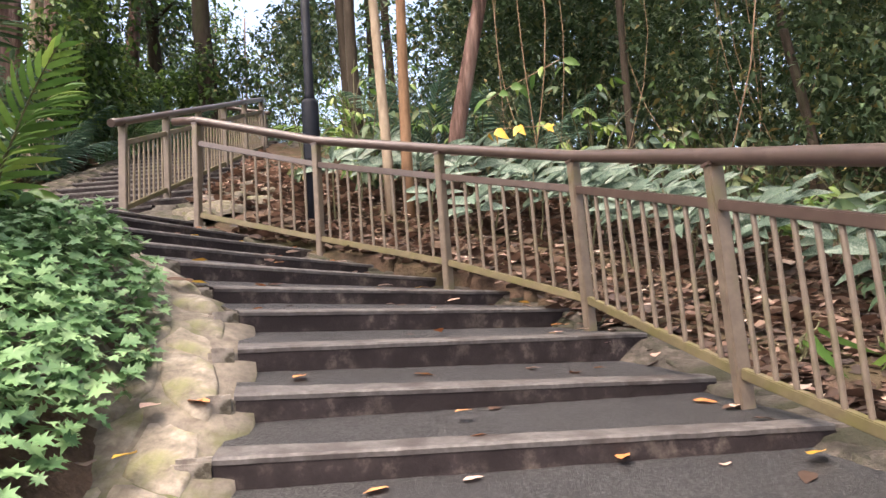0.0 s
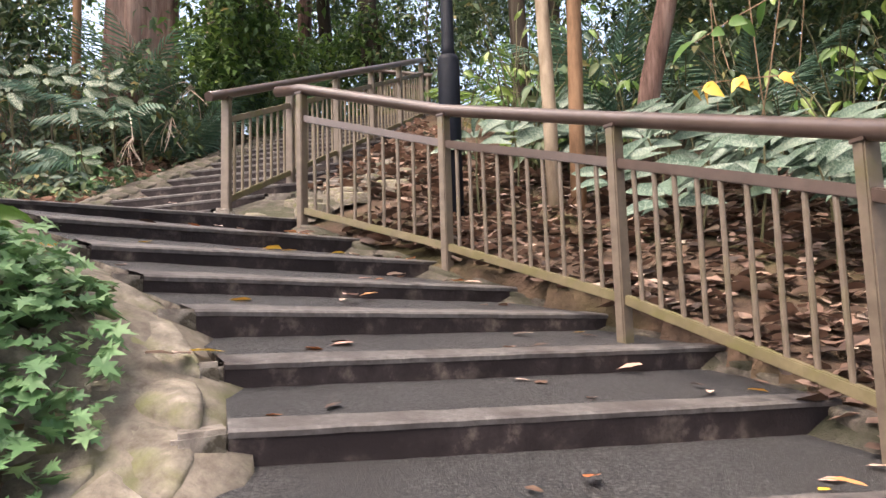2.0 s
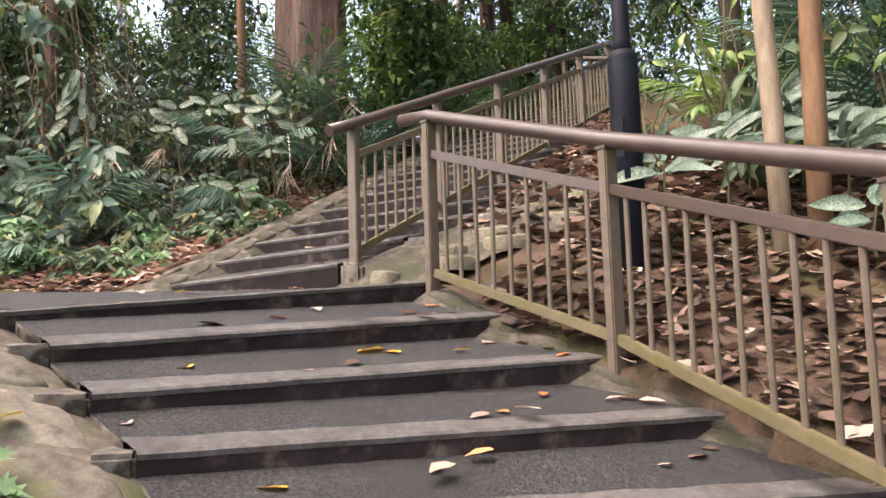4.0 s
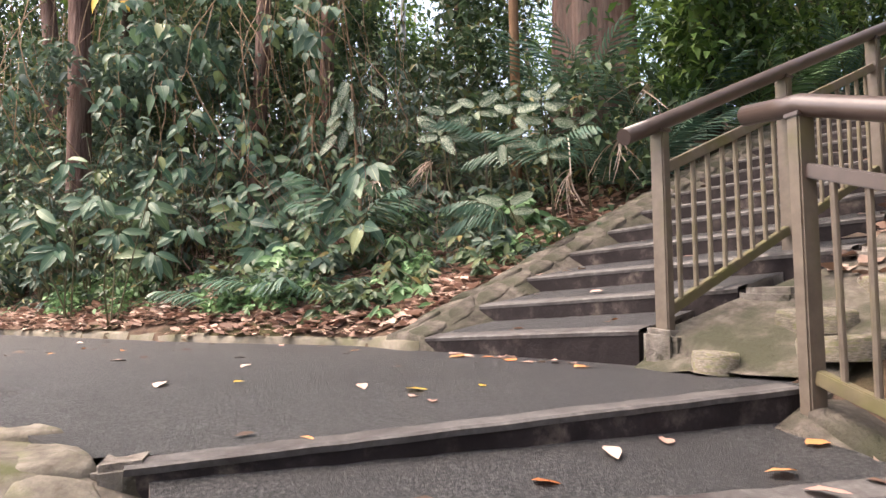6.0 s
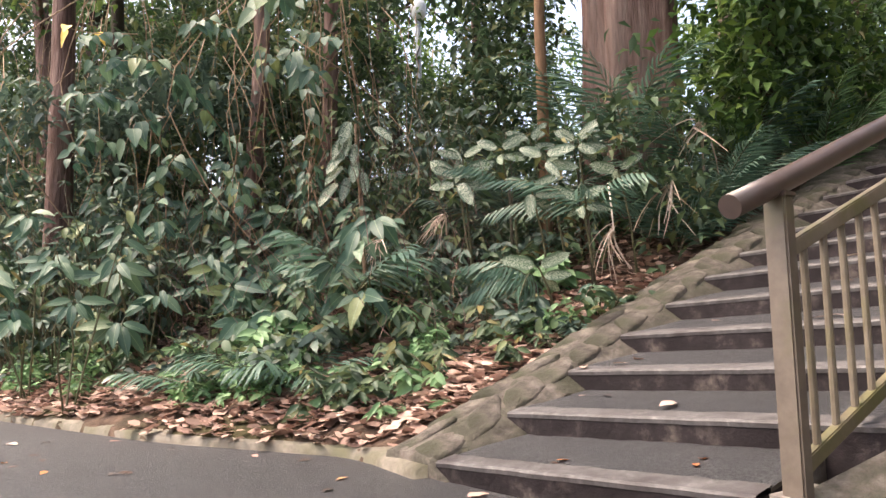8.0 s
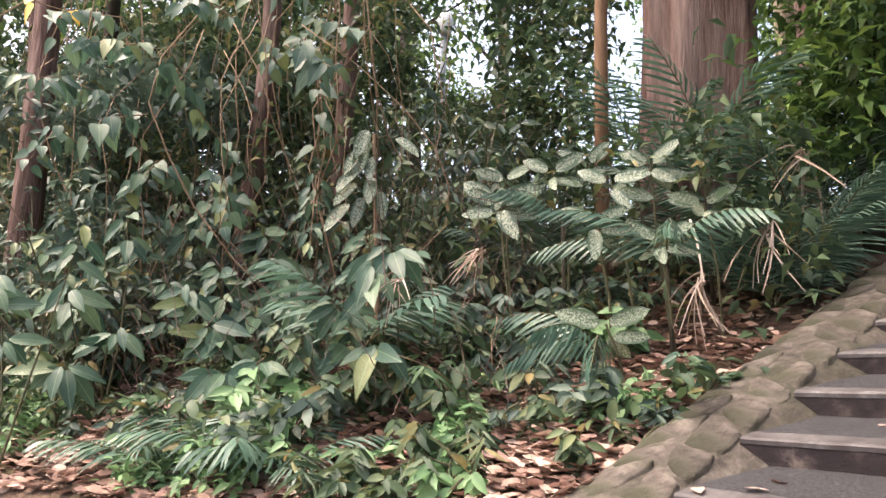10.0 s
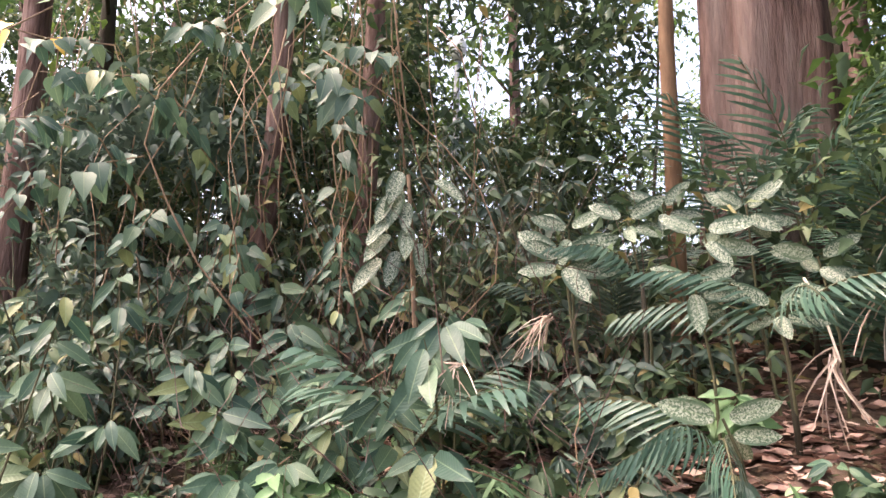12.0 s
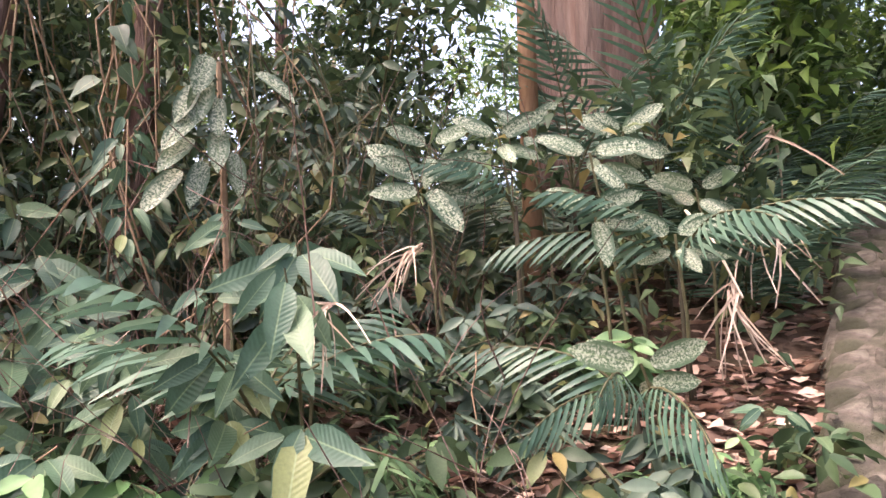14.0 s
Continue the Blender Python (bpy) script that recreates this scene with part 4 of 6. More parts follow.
def tree(x, y, height, radius, material, rng, label, lean=(0, 0), crown=None, limbs=5, buttress=0.0, flute=0.05, crown_from=0.45, leaves=900, leaf=0.16, z0=None, spread=2.2, seg=14, cmat=None):
    """A tapered, slightly crooked trunk with limbs, and a crown of many leaves."""
    base = on_ground(x, y) if z0 is None else Vector((x, y, z0))
    ob = tagged(empty("tree", base), label, "tree")
    n = 12
    pts, rad = [], []
    for k in range(n + 1):
        t = k / n
        w = Vector((noise.noise((x, y, t * 3)), noise.noise((x + 9, y, t * 3)), 0)) * (radius * 1.2 * min(1, t * 4))
        pts.append(Vector((lean[0] * t, lean[1] * t, height * t - 0.25 * (k == 0))) + w)
        rad.append(radius * (1 - 0.6 * t) * (1 + buttress * math.exp(-t * 14)))
    bm = bmesh.new()
    bm_tube(bm, pts, rad, seg, 0.02, rng)
    for v in bm.verts:
        k = min(n, max(0, round(v.co.z / height * n)))
        o = v.co - pts[k]
        a = math.atan2(o.y, o.x)
        v.co += Vector((o.x, o.y, 0)) * (flute * (noise.noise((math.cos(a) * 2.2, math.sin(a) * 2.2, v.co.z * 0.25)) + 0.4 * math.sin(5 * a + x)))
    trunk = part("trunk", bm, material, ob, smooth=True)
    fol = Foliage(LEAF_S)
    for k in range(limbs):
        t = lerp(crown_from, 0.95, (k + rng.random()) / limbs)
        i = min(int(t * n), n - 1)
        p = pts[i].lerp(pts[i + 1], t * n - i)
        a = k * 2.4 + rng.uniform(-0.5, 0.5)
        ln = spread * rng.uniform(0.6, 1.1)
        q = [p + Vector((math.cos(a), math.sin(a), 0.55)) * (ln * s) + Vector((0, 0, -0.25 * ln * s * s)) + unit(rng) * 0.06 * s for s in (0, 0.3, 0.65, 1)]
        bm = bmesh.new()
        bm_tube(bm, q, [radius * 0.3 * (1 - 0.5 * t), radius * 0.22, radius * 0.13, 0.008], 6)
        part("limb", bm, material, ob, smooth=True)
        for _ in range(leaves // max(1, limbs)):
            s = rng.random() ** 0.6
            c = q[0].lerp(q[3], 0.25 + 0.85 * s) + unit(rng) * (spread * 0.42 * rng.random() ** 0.5)
            d = unit(rng)
            d.z -= 0.35
            l = leaf * rng.uniform(0.6, 1.2)
            fol.add(c, d, Vector((0, 0, 1)) + 0.7 * unit(rng), l, l * 0.5)
    if leaves and limbs:
        mesh_obj("crown", fol.mesh("crown"), cmat or LEAF_FAR, ob)
    return ob


# ---- trees ----
rng = random.Random(11)
tree(-7.6, 10.42, 13, 0.47, BARK, rng, "massive reddish brown tree trunk above the bank", buttress=0.12, flute=0.2, crown_from=0.6, leaves=1500, spread=3.5, seg=48)
tree(-6.88, 8.98, 9, 0.058, BARK_ORANGE, rng, "slim orange-brown tree trunk beside the massive trunk", limbs=4, crown_from=0.6, leaves=500)
tree(-9.3, 13.6, 13, 0.17, BARK, rng, "straight reddish brown tree beyond the steps", leaves=1300, crown_from=0.5, spread=2.6)
tree(-8.8, 14.1, 13, 0.16, BARK, rng, "straight reddish brown tree beyond the steps", leaves=1300, crown_from=0.5, spread=2.6)
tree(-5.9, 14.0, 12, 0.2, BARK_DARK, rng, "dark leaning tree behind the upper steps", lean=(-0.9, 0.3), leaves=1200, crown_from=0.45, spread=2.8)
tree(-9.0, 6.63, 9, 0.11, BARK, rng, "vine-hung reddish brown tree in the thicket", leaves=900, crown_from=0.35)
tree(-10.3, 4.64, 10, 0.16, BARK, rng, "reddish brown tree at the thicket's edge", leaves=900, crown_from=0.35)
tree(-10.9, 5.1, 10, 0.1, BARK_DARK, rng, "dark slender tree in the thicket", leaves=900, crown_from=0.35)
tree(-8.3, 7.3, 9, 0.09, BARK, rng, "reddish brown tree hung with climbers", leaves=800, crown_from=0.4)
tree(-0.82, 8.75, 9, 0.055, BARK_PALE, rng, "pale slim tree trunk on the leafy slope", lean=(-0.25, 0.3), limbs=4, leaves=600, crown_from=0.5)
tree(-0.66, 8.8, 9, 0.06, BARK_ORANGE, rng, "slim orange-brown tree trunk on the leafy slope", lean=(0.15, 0.3), limbs=4, leaves=600, crown_from=0.5)
tree(-0.55, 10.1, 10, 0.1, BARK, rng, "pale brown tree leaning over the slope", lean=(2.2, 0.6), leaves=900, crown_from=0.4)
tree(1.6, 10.9, 9, 0.05, BARK_DARK, rng, "dark slim tree in the undergrowth", lean=(0.3, 0.2), leaves=900, crown_from=0.35)
tree(3.6, 10.6, 9, 0.06, BARK_DARK, rng, "dark tree in the undergrowth", lean=(-0.5, 0.4), leaves=900, crown_from=0.35)
tree(-2.6, 12.5, 11, 0.1, BARK_DARK, rng, "dark slim tree behind the railing", leaves=900, crown_from=0.4)
tree(-3.1, 15.5, 11, 0.13, BARK_DARK, rng, "dark slim tree behind the railing", leaves=900, crown_from=0.4)
# trees added to block sky light above the steps; some stand out of view
for x, y in ((-1.9, 11.0), (-6.6, 11.3), (-2.4, 14.4), (4.3, 8.6), (3.9, 5.2), (3.9, 2.0), (-3.8, 2.4)):
    tree(x, y, 9.5, 0.09, BARK_DARK, rng, "slim dark tree added so that its spreading crown shades the steps", leaves=2200, leaf=0.24, crown_from=0.55, limbs=9, spread=3.2, seg=10)
for k in range(46):
    a = radians(rng.uniform(62, 200))
    r = rng.uniform(11, 30)
    x, y = -2 + math.cos(a) * r, 6 + math.sin(a) * r
    if -7 < x < -2 and y < 16:
        continue
    tree(x, y, rng.uniform(9, 15), rng.uniform(0.06, 0.2), rng.choice((BARK, BARK_DARK, BARK_DARK, BARK_PALE)), rng, "tall forest tree in the leafy distance", lean=(rng.uniform(-1, 1), rng.uniform(-1, 1)),
         leaves=1100, leaf=0.22, crown_from=0.25, limbs=8, spread=2.6, seg=9, z0=2.0 if r > 14 else None)


def clear_of_way(x, y, m=0.25):
    """Whether a place lies off the stairs and the path."""
    p = (x, y)
    return not (inside(p, STAIR_POLY) or inside(p, UP_POLY) or inside(p, PATH_POLY)) and abs(side(p, LEFT_LINE)) > m and abs(side(p, UP_LEFT_LINE)) > m and abs(side(p, FAR)) > m and abs(side(p, UP_RIGHT_LINE)) > m


def open_gap(x, y, z):
    """The break in the foliage through which the far lamp and the sky show."""
    t = (-4.0 - x) / 10.6
    if t < 0.05:
        return False
    cy, cz = 6.2 + 4.3 * t, 1.15 + 6.3 * t
    return abs(y - cy - 0.5 * t) < 0.2 + 0.75 * t + 0.5 * noise.noise((x * 2, y * 2, z * 2)) and cz - 0.1 - 1.2 * t < z < cz + 0.3 + 0.9 * t


# ---- undergrowth behind: leaves that nobody could count ----
def thicket(name, label, count, area, low, high, leaf, material, rng, gap=0.0, templ=LEAF_S, clump=0.5):
    fol = Foliage(templ)
    made = tries = 0
    while made < count and tries < count * 20:
        tries += 1
        x, y = area(rng)
        if not clear_of_way(x, y, 0.3):
            continue
        g = ground_z(x, y) if math.hypot(x + 3, y - 7) < 14 else 2.2
        h = rng.random()
        z = g + lerp(low, high, h)
        if open_gap(x, y, z) or z > 2.5 and abs(side((x, y), [(-7.65, 10.35), (-4.9, 7.15)])) < 0.45:
            continue
        if noise.noise((x * clump, y * clump, z * clump)) < gap + 0.25 * h:
            continue
        c = Vector((x, y, z))
        for _ in range(rng.randint(4, 9)):
            d = unit(rng)
            d.z = d.z * 0.6 - 0.2
            ln = leaf * rng.uniform(0.6, 1.25)
            fol.add(c + unit(rng) * leaf * 1.6 * rng.random(), d, Vector((0, 0, 1)) + 0.6 * unit(rng), ln, ln * 0.45)
            made += 1
    ob = mesh_obj(name, fol.mesh(name), material)
    return tagged(ob, label, "undergrowth", kind="stuff")


def ring(a0, a1, r0, r1, cx=-2.0, cy=6.0):
    def pick(rng):
        a, r = radians(rng.uniform(a0, a1)), math.sqrt(rng.uniform(r0 * r0, r1 * r1))
        return cx + math.cos(a) * r, cy + math.sin(a) * r
    return pick


def bank_at(s, d):
    """A place on the bank: s metres along the kerb from the steps, d metres behind it."""
    x0, y0 = -4.7, 7.1
    return x0 - 0.74 * s - 0.67 * d, y0 - 0.67 * s + 0.74 * d


def bank_area(s0, s1, d0, d1):
    def pick(rng):
        return bank_at(rng.uniform(s0, s1), rng.uniform(d0, d1))
    return pick


rng = random.Random(21)
thicket("undergrowth", "dense dark green undergrowth on the bank", 26000, bank_area(-1.5, 12, 2.2, 6.5), 0.0, 3.2, 0.13, LEAF, rng, -0.1)
thicket("undergrowth", "tall leafy thicket hung with climbers", 26000, bank_area(2.8, 13, 2.5, 6.5), 1.5, 6.0, 0.13, LEAF, rng, 0.0, clump=0.8)
thicket("undergrowth", "dense green undergrowth on the slope behind the railing", 30000, ring(25, 100, 6.5, 13, -1, 5), 0.0, 3.6, 0.13, LEAF, rng, -0.12)
thicket("undergrowth", "deep shaded undergrowth behind the railing", 52000, ring(15, 92, 7.5, 13.5, -1, 5), 0.8, 6.5, 0.15, LEAF, rng, -0.2)
thicket("undergrowth", "dark forest undergrowth far behind the railing", 42000, ring(10, 96, 13, 20, -1, 5), -0.5, 9.0, 0.3, LEAF, rng, -0.3)
thicket("undergrowth", "dark deep undergrowth behind the bank", 30000, bank_area(1.5, 13, 3.5, 7.5), 0.3, 4.5, 0.17, LEAF, rng, -0.15)
thicket("undergrowth", "leafy undergrowth beside the upper steps", 26000, ring(98, 132, 6, 15, -2, 6), 0.0, 5.0, 0.14, LEAF, rng, -0.08)
thicket("undergrowth", "leafy green thicket behind the trunks by the steps", 6000, lambda q: (q.uniform(-8.6, -5.6), q.uniform(11.2, 15.0)), 0.5, 2.6, 0.15, LEAF_FAR, rng, -0.2)
thicket("foliage_mass", "sunlit yellow-green foliage in the forest distance", 60000, ring(30, 215, 13, 26), -0.5, 9.0, 0.22, LEAF_FAR, rng, 0.06, clump=0.45)
thicket("foliage_mass", "pale green foliage in the far forest", 40000, ring(30, 215, 24, 42), -1.0, 15.0, 0.34, LEAF_FAR, rng, 0.02, clump=0.3)


thicket("undergrowth", "green leaves between the massive trunk and the steps", 2600, lambda q: (q.uniform(-7.0, -5.8), q.uniform(10.3, 11.8)), 0.8, 4.2, 0.15, LEAF_FAR, rng, -0.3)

# ---- plants on the bank ----
rng = random.Random(33)
SH1 = "leafy green shrub with long drooping leaves on the bank"
SH2 = "low bright green seedling among fallen leaves"
SH3 = "tall thin-stemmed shrub in the thicket on the bank"
for k in range(70):
    s, d = (rng.uniform(0.3, 3.0), rng.uniform(1.2, 3.2)) if k % 4 == 0 else (rng.uniform(3.0, 9.5), 0.95 + 2.2 * rng.random() ** 1.2)
    x, y = bank_at(s, d)
    if not clear_of_way(x, y, 0.35):
        continue
    h = (0.35 if s > 3.4 else 0.2) + (0.42 if s > 3.4 else 0.2) * d * rng.uniform(0.6, 1.2) + (0.35 if s > 3.4 else 0)
    shrub(x, y, h, 0.3 + 0.1 * d, rng.randint(4, 6), 10, rng.uniform(0.08, 0.15), rng.choice((LEAF_BLUE, LEAF_BLUE, LEAF)), rng, SH1, rng.choice((LEAF_L, LEAF_DROOP)))
for k in range(70):
    s, d = (rng.uniform(-0.8, 1.8), rng.uniform(0.4, 1.9)) if k % 3 == 0 else (rng.uniform(-0.3, 9.0), rng.uniform(0.35, 1.3))
    x, y = bank_at(s, d)
    if clear_of_way(x, y, 0.3):
        shrub(x, y, rng.uniform(0.12, 0.3), 0.16, 4, 5, rng.uniform(0.08, 0.14), rng.choice((LEAF, LEAF_BLUE, COVER)), rng, SH2, LEAF_L, True, ratio=rng.choice((0.24, 0.4)))
for k in range(24):
    s, d = rng.uniform(2.2, 9.5), rng.uniform(1.6, 4.2)
    x, y = bank_at(s, d)
    shrub(x, y, rng.uniform(2.0, 3.6), 0.9, 5, 20, rng.uniform(0.14, 0.2), rng.choice((LEAF, LEAF_BLUE, LEAF)), rng, SH3, LEAF_DROOP, False)
for k in range(46):
    s, d = (rng.uniform(1.2, 3.4), rng.uniform(2.3, 3.4)) if k % 4 == 0 else (rng.uniform(3.4, 9.5), rng.uniform(1.0, 3.0))
    x, y = bank_at(s, d)
    if clear_of_way(x, y, 0.5):
        shrub(x, y, rng.uniform(1.1, 1.5) + rng.uniform(0.1, 0.7) * d, 0.75, 5, 20, rng.uniform(0.09, 0.16), rng.choice((LEAF, LEAF_BLUE, LEAF)), rng, SH3, rng.choice((LEAF_DROOP, LEAF_L)), rng.random() < 0.5)
for k in range(22):
    s, d = rng.uniform(-0.3, 1.7), rng.uniform(0.6, 2.3)
    x, y = bank_at(s, d)
    if clear_of_way(x, y, 0.4):
        shrub(x, y, rng.uniform(0.3, 0.6), 0.28, 5, 9, rng.uniform(0.1, 0.16), rng.choice((LEAF, LEAF_BLUE, COVER)), rng, SH1, rng.choice((LEAF_L, BLADE)), ratio=rng.choice((0.14, 0.3, 0.4)))
for k in range(16):
    s, d = rng.uniform(0.0, 2.6), rng.uniform(2.6, 4.5)
    x, y = bank_at(s, d)
    if clear_of_way(x, y, 0.4):
        shrub(x, y, rng.uniform(0.5, 1.2), 0.45, 5, 9, rng.uniform(0.12, 0.18), rng.choice((LEAF, LEAF_BLUE)), rng, SH1, LEAF_L)
thicket("undergrowth", "hanging green leaves of the thicket on the bank", 8500, bank_area(3.4, 9.5, 1.2, 3.0), 0.3, 3.0, 0.14, LEAF_BLUE, rng, -0.02, LEAF_DROOP, 1.1)
thicket("seedlings", "small green seedlings among fallen leaves along the kerb", 6500, bank_area(-0.3, 9, 0.3, 1.6), 0.03, 0.16, 0.08, COVER, rng, -0.05, LEAF_L, 1.6)
thicket("seedlings", "small dark green seedlings on the bank", 3000, bank_area(-0.8, 9, 0.5, 2.4), 0.03, 0.35, 0.1, LEAF, rng, -0.05, LEAF_L, 1.6)

# large-leaved plants, leaf by leaf
DL = "speckled cream and green dumb cane plant on the bank"
for x, y, z, n, ln in ((-6.72, 8.1, 1.93, 9, 0.31), (-6.55, 8.4, 2.15, 7, 0.22), (-6.2, 8.62, 2.02, 7, 0.23), (-6.02, 8.4, 1.72, 7, 0.22), (-6.7, 8.75, 2.3, 7, 0.21), (-5.86, 8.72, 1.62, 7, 0.22),
                       (-6.75, 8.15, 2.1, 6, 0.2), (-6.25, 8.95, 2.2, 7, 0.22), (-5.78, 8.32, 1.1, 5, 0.25), (-6.0, 9.15, 1.9, 6, 0.21)):
    g = on_ground(x + rng.uniform(-0.1, 0.1), y + 0.15)
    rosette("dumb_cane", DL, "plant", g, (x, y, z), n, ln * 0.88, DIEFF_LEAF, rng, 0.3, 2, "speckled plants on the bank", 0.85, 0.15)
# speckled climber that hangs from a stem
hang = tagged(empty("climber", on_ground(-7.4, 7.5)), "speckled cream and green climber hanging on a thin stem", "plant")
bm = bmesh.new()
top = Vector((0.02, -0.12, 2.5 - hang.location.z))
bm_tube(bm, [Vector((0, 0, -0.05)), Vector((0.05, -0.05, 0.6)), top], [0.02, 0.018, 0.012], 6)
part("stem", bm, VINE, hang)
for k in range(12):
    a = k * 2.2
    wide = Vector((0.32, 0.93, 0)) * rng.uniform(-0.2, 0.2) + Vector((0.06, -0.02, 0))
    p = top.lerp(Vector((0.05, -0.05, 0.6)), 0.05 * k) + wide
    lf = new("leaf", DIEFF_HANG)
    lf.parent = hang
    lf.matrix_local = leaf_pose(p, wide * 2.5 + Vector((0.1, 0, rng.uniform(-0.9, -0.3))), lightward(-7.4, 7.5) + 0.3 * unit(rng), rng.uniform(0.2, 0.28))
    bm = bmesh.new()
    bm_tube(bm, [p, p - wide * 0.5 + Vector((0, 0, 0.03)), p - wide], [0.003, 0.003, 0.004], 4)
    part("leaf_stalk", bm, STEM, hang)

# broadleaf shrubs: thin stems from one foot, long leaves that hang from their heads
def droop_shrub(label, foot, heads, count, ln, me, rng):
    base = on_ground(*foot)
    ob = tagged(empty("broadleaf_shrub", base), label, "shrub")
    face = lightward(*foot)
    ahead = math.atan2(face.y, face.x)
    for h in heads:
        top = Vector(h) - base
        bend = Vector((rng.uniform(-0.08, 0.08), rng.uniform(-0.08, 0.08), 0.05))
        bm = bmesh.new()
        pts = [Vector((rng.uniform(-0.04, 0.04), rng.uniform(-0.04, 0.04), -0.05)), top * 0.35 + bend, top * 0.7 + bend, top]
        bm_tube(bm, pts, [0.009, 0.007, 0.005, 0.003], 5)
        part("stem", bm, STEM, ob)
        for k in range(count):
            a = ahead + (k / count - 0.5) * 4.6 + rng.uniform(-0.3, 0.3)
            p = top.lerp(pts[2], 0.7 * rng.random()) + Vector((math.cos(a), math.sin(a), 0)) * 0.03
            d = Vector((math.cos(a) * 0.8, math.sin(a) * 0.8, rng.uniform(-1.0, 0.1)))
            lf = new("leaf", me)
            lf.parent = ob
            lf.matrix_local = leaf_pose(p, d, Vector((face.x, face.y, 0.5)) + 0.35 * unit(rng), ln * rng.uniform(0.6, 1.15))


BS = "green broadleaf shrub with long drooping leaves on the bank"
droop_shrub(BS, (-7.65, 6.45), [(-7.7, 6.39, 1.49), (-7.35, 6.2, 1.3), (-7.45, 6.65, 1.2), (-7.2, 6.35, 1.05)], 8, 0.25, BIG_LEAF, rng)
droop_shrub(BS, (-7.05, 6.75), [(-7.26, 6.46, 0.95), (-6.88, 6.66, 0.82), (-6.9, 6.4, 0.75), (-7.0, 6.95, 0.95), (-6.7, 6.75, 0.62)], 8, 0.26, BIG_LEAF, rng)
droop_shrub(BS, (-7.9, 5.75), [(-7.8, 5.76, 1.8), (-7.9, 5.5, 1.2), (-7.55, 5.5, 1.25), (-7.3, 5.85, 1.0), (-7.35, 5.55, 0.75)], 8, 0.25, BIG_LEAF, rng)
droop_shrub(BS, (-6.45, 7.35), [(-6.21, 7.14, 1.4), (-6.45, 7.3, 1.55), (-6.35, 7.0, 1.15), (-6.1, 7.2, 0.95)], 7, 0.26, BIG_LEAF, rng)
droop_shrub(BS, (-6.95, 7.35), [(-7.0, 7.3, 1.75), (-6.85, 7.55, 1.6), (-6.8, 7.15, 1.45)], 7, 0.19, BIG_LEAF, rng)
droop_shrub(BS, (-7.3, 5.25), [(-7.16, 5.6, 1.62), (-7.3, 5.1, 1.3), (-7.0, 5.3, 0.9)], 8, 0.23, BIG_LEAF, rng)
droop_shrub(BS, (-8.2, 4.8), [(-8.3, 4.7, 1.8), (-8.0, 5.0, 1.35), (-7.9, 4.7, 0.9), (-8.2, 4.5, 1.2)], 8, 0.25, BIG_LEAF, rng)
YS = "young yellow-green broadleaf plant among fallen leaves"
droop_shrub(YS, (-6.12, 7.62), [(-6.09, 7.6, 0.88), (-6.0, 7.5, 0.72), (-6.2, 7.5, 0.7)], 6, 0.15, BRIGHT_LEAF, rng)
droop_shrub(YS, (-5.92, 7.95), [(-5.9, 7.9, 0.84), (-5.82, 8.02, 0.72)], 6, 0.14, BRIGHT_LEAF, rng)
droop_shrub(YS, (-6.7, 6.35), [(-6.65, 6.3, 0.62), (-6.6, 6.45, 0.5)], 6, 0.15, BRIGHT_LEAF, rng)
droop_shrub(YS, (-5.45, 8.6), [(-5.45, 8.55, 0.95), (-5.38, 8.65, 0.85)], 6, 0.14, BIG_LEAF, rng)
for k in range(30):
    u, d = rng.uniform(0.9, 3.0) if k % 4 == 0 else rng.uniform(3.0, 8.5), rng.uniform(0.75, 2.4)
    x, y = bank_at(u, d)
    if not clear_of_way(x, y, 0.45):
        continue
    g = ground_z(x, y)
    top = rng.uniform(0.3, 0.6) + 0.3 * (d - 0.7) + (0.6 if u > 3.2 else 0.0)
    droop_shrub(BS, (x, y), [(x + rng.uniform(-0.3, 0.3), y + rng.uniform(-0.3, 0.3), g + top * f) for f in (1.0, 0.8, 0.6)], rng.randint(6, 8), rng.uniform(0.16, 0.25), BIG_LEAF, rng)


def spray(label, pts, count, ln, me, rng):
    """A leafy branch along points with hanging leaves, each a part."""
    ob = tagged(empty("leafy_branch", pts[0]), label, "branch")
    rel = [Vector(p) - Vector(pts[0]) for p in pts]
    bm = bmesh.new()
    bm_tube(bm, rel, [lerp(0.006, 0.002, k / (len(rel) - 1)) for k in range(len(rel))], 5)
    part("stem", bm, VINE, ob)
    for k in range(count):
        t = (k + rng.random()) / count * (len(rel) - 1)
        i = min(int(t), len(rel) - 2)
        p = rel[i].lerp(rel[i + 1], t - i)
        a = rng.uniform(0, 2 * math.pi)
        lf = new("leaf", me)
        lf.parent = ob
        lf.matrix_local = leaf_pose(p + Vector((math.cos(a), math.sin(a), 0)) * 0.05, (math.cos(a) * 0.6, math.sin(a) * 0.6, rng.uniform(-1.0, -0.25)), lightward(*pts[-1][:2]) + 0.3 * unit(rng), ln * rng.uniform(0.75, 1.15))
    return ob


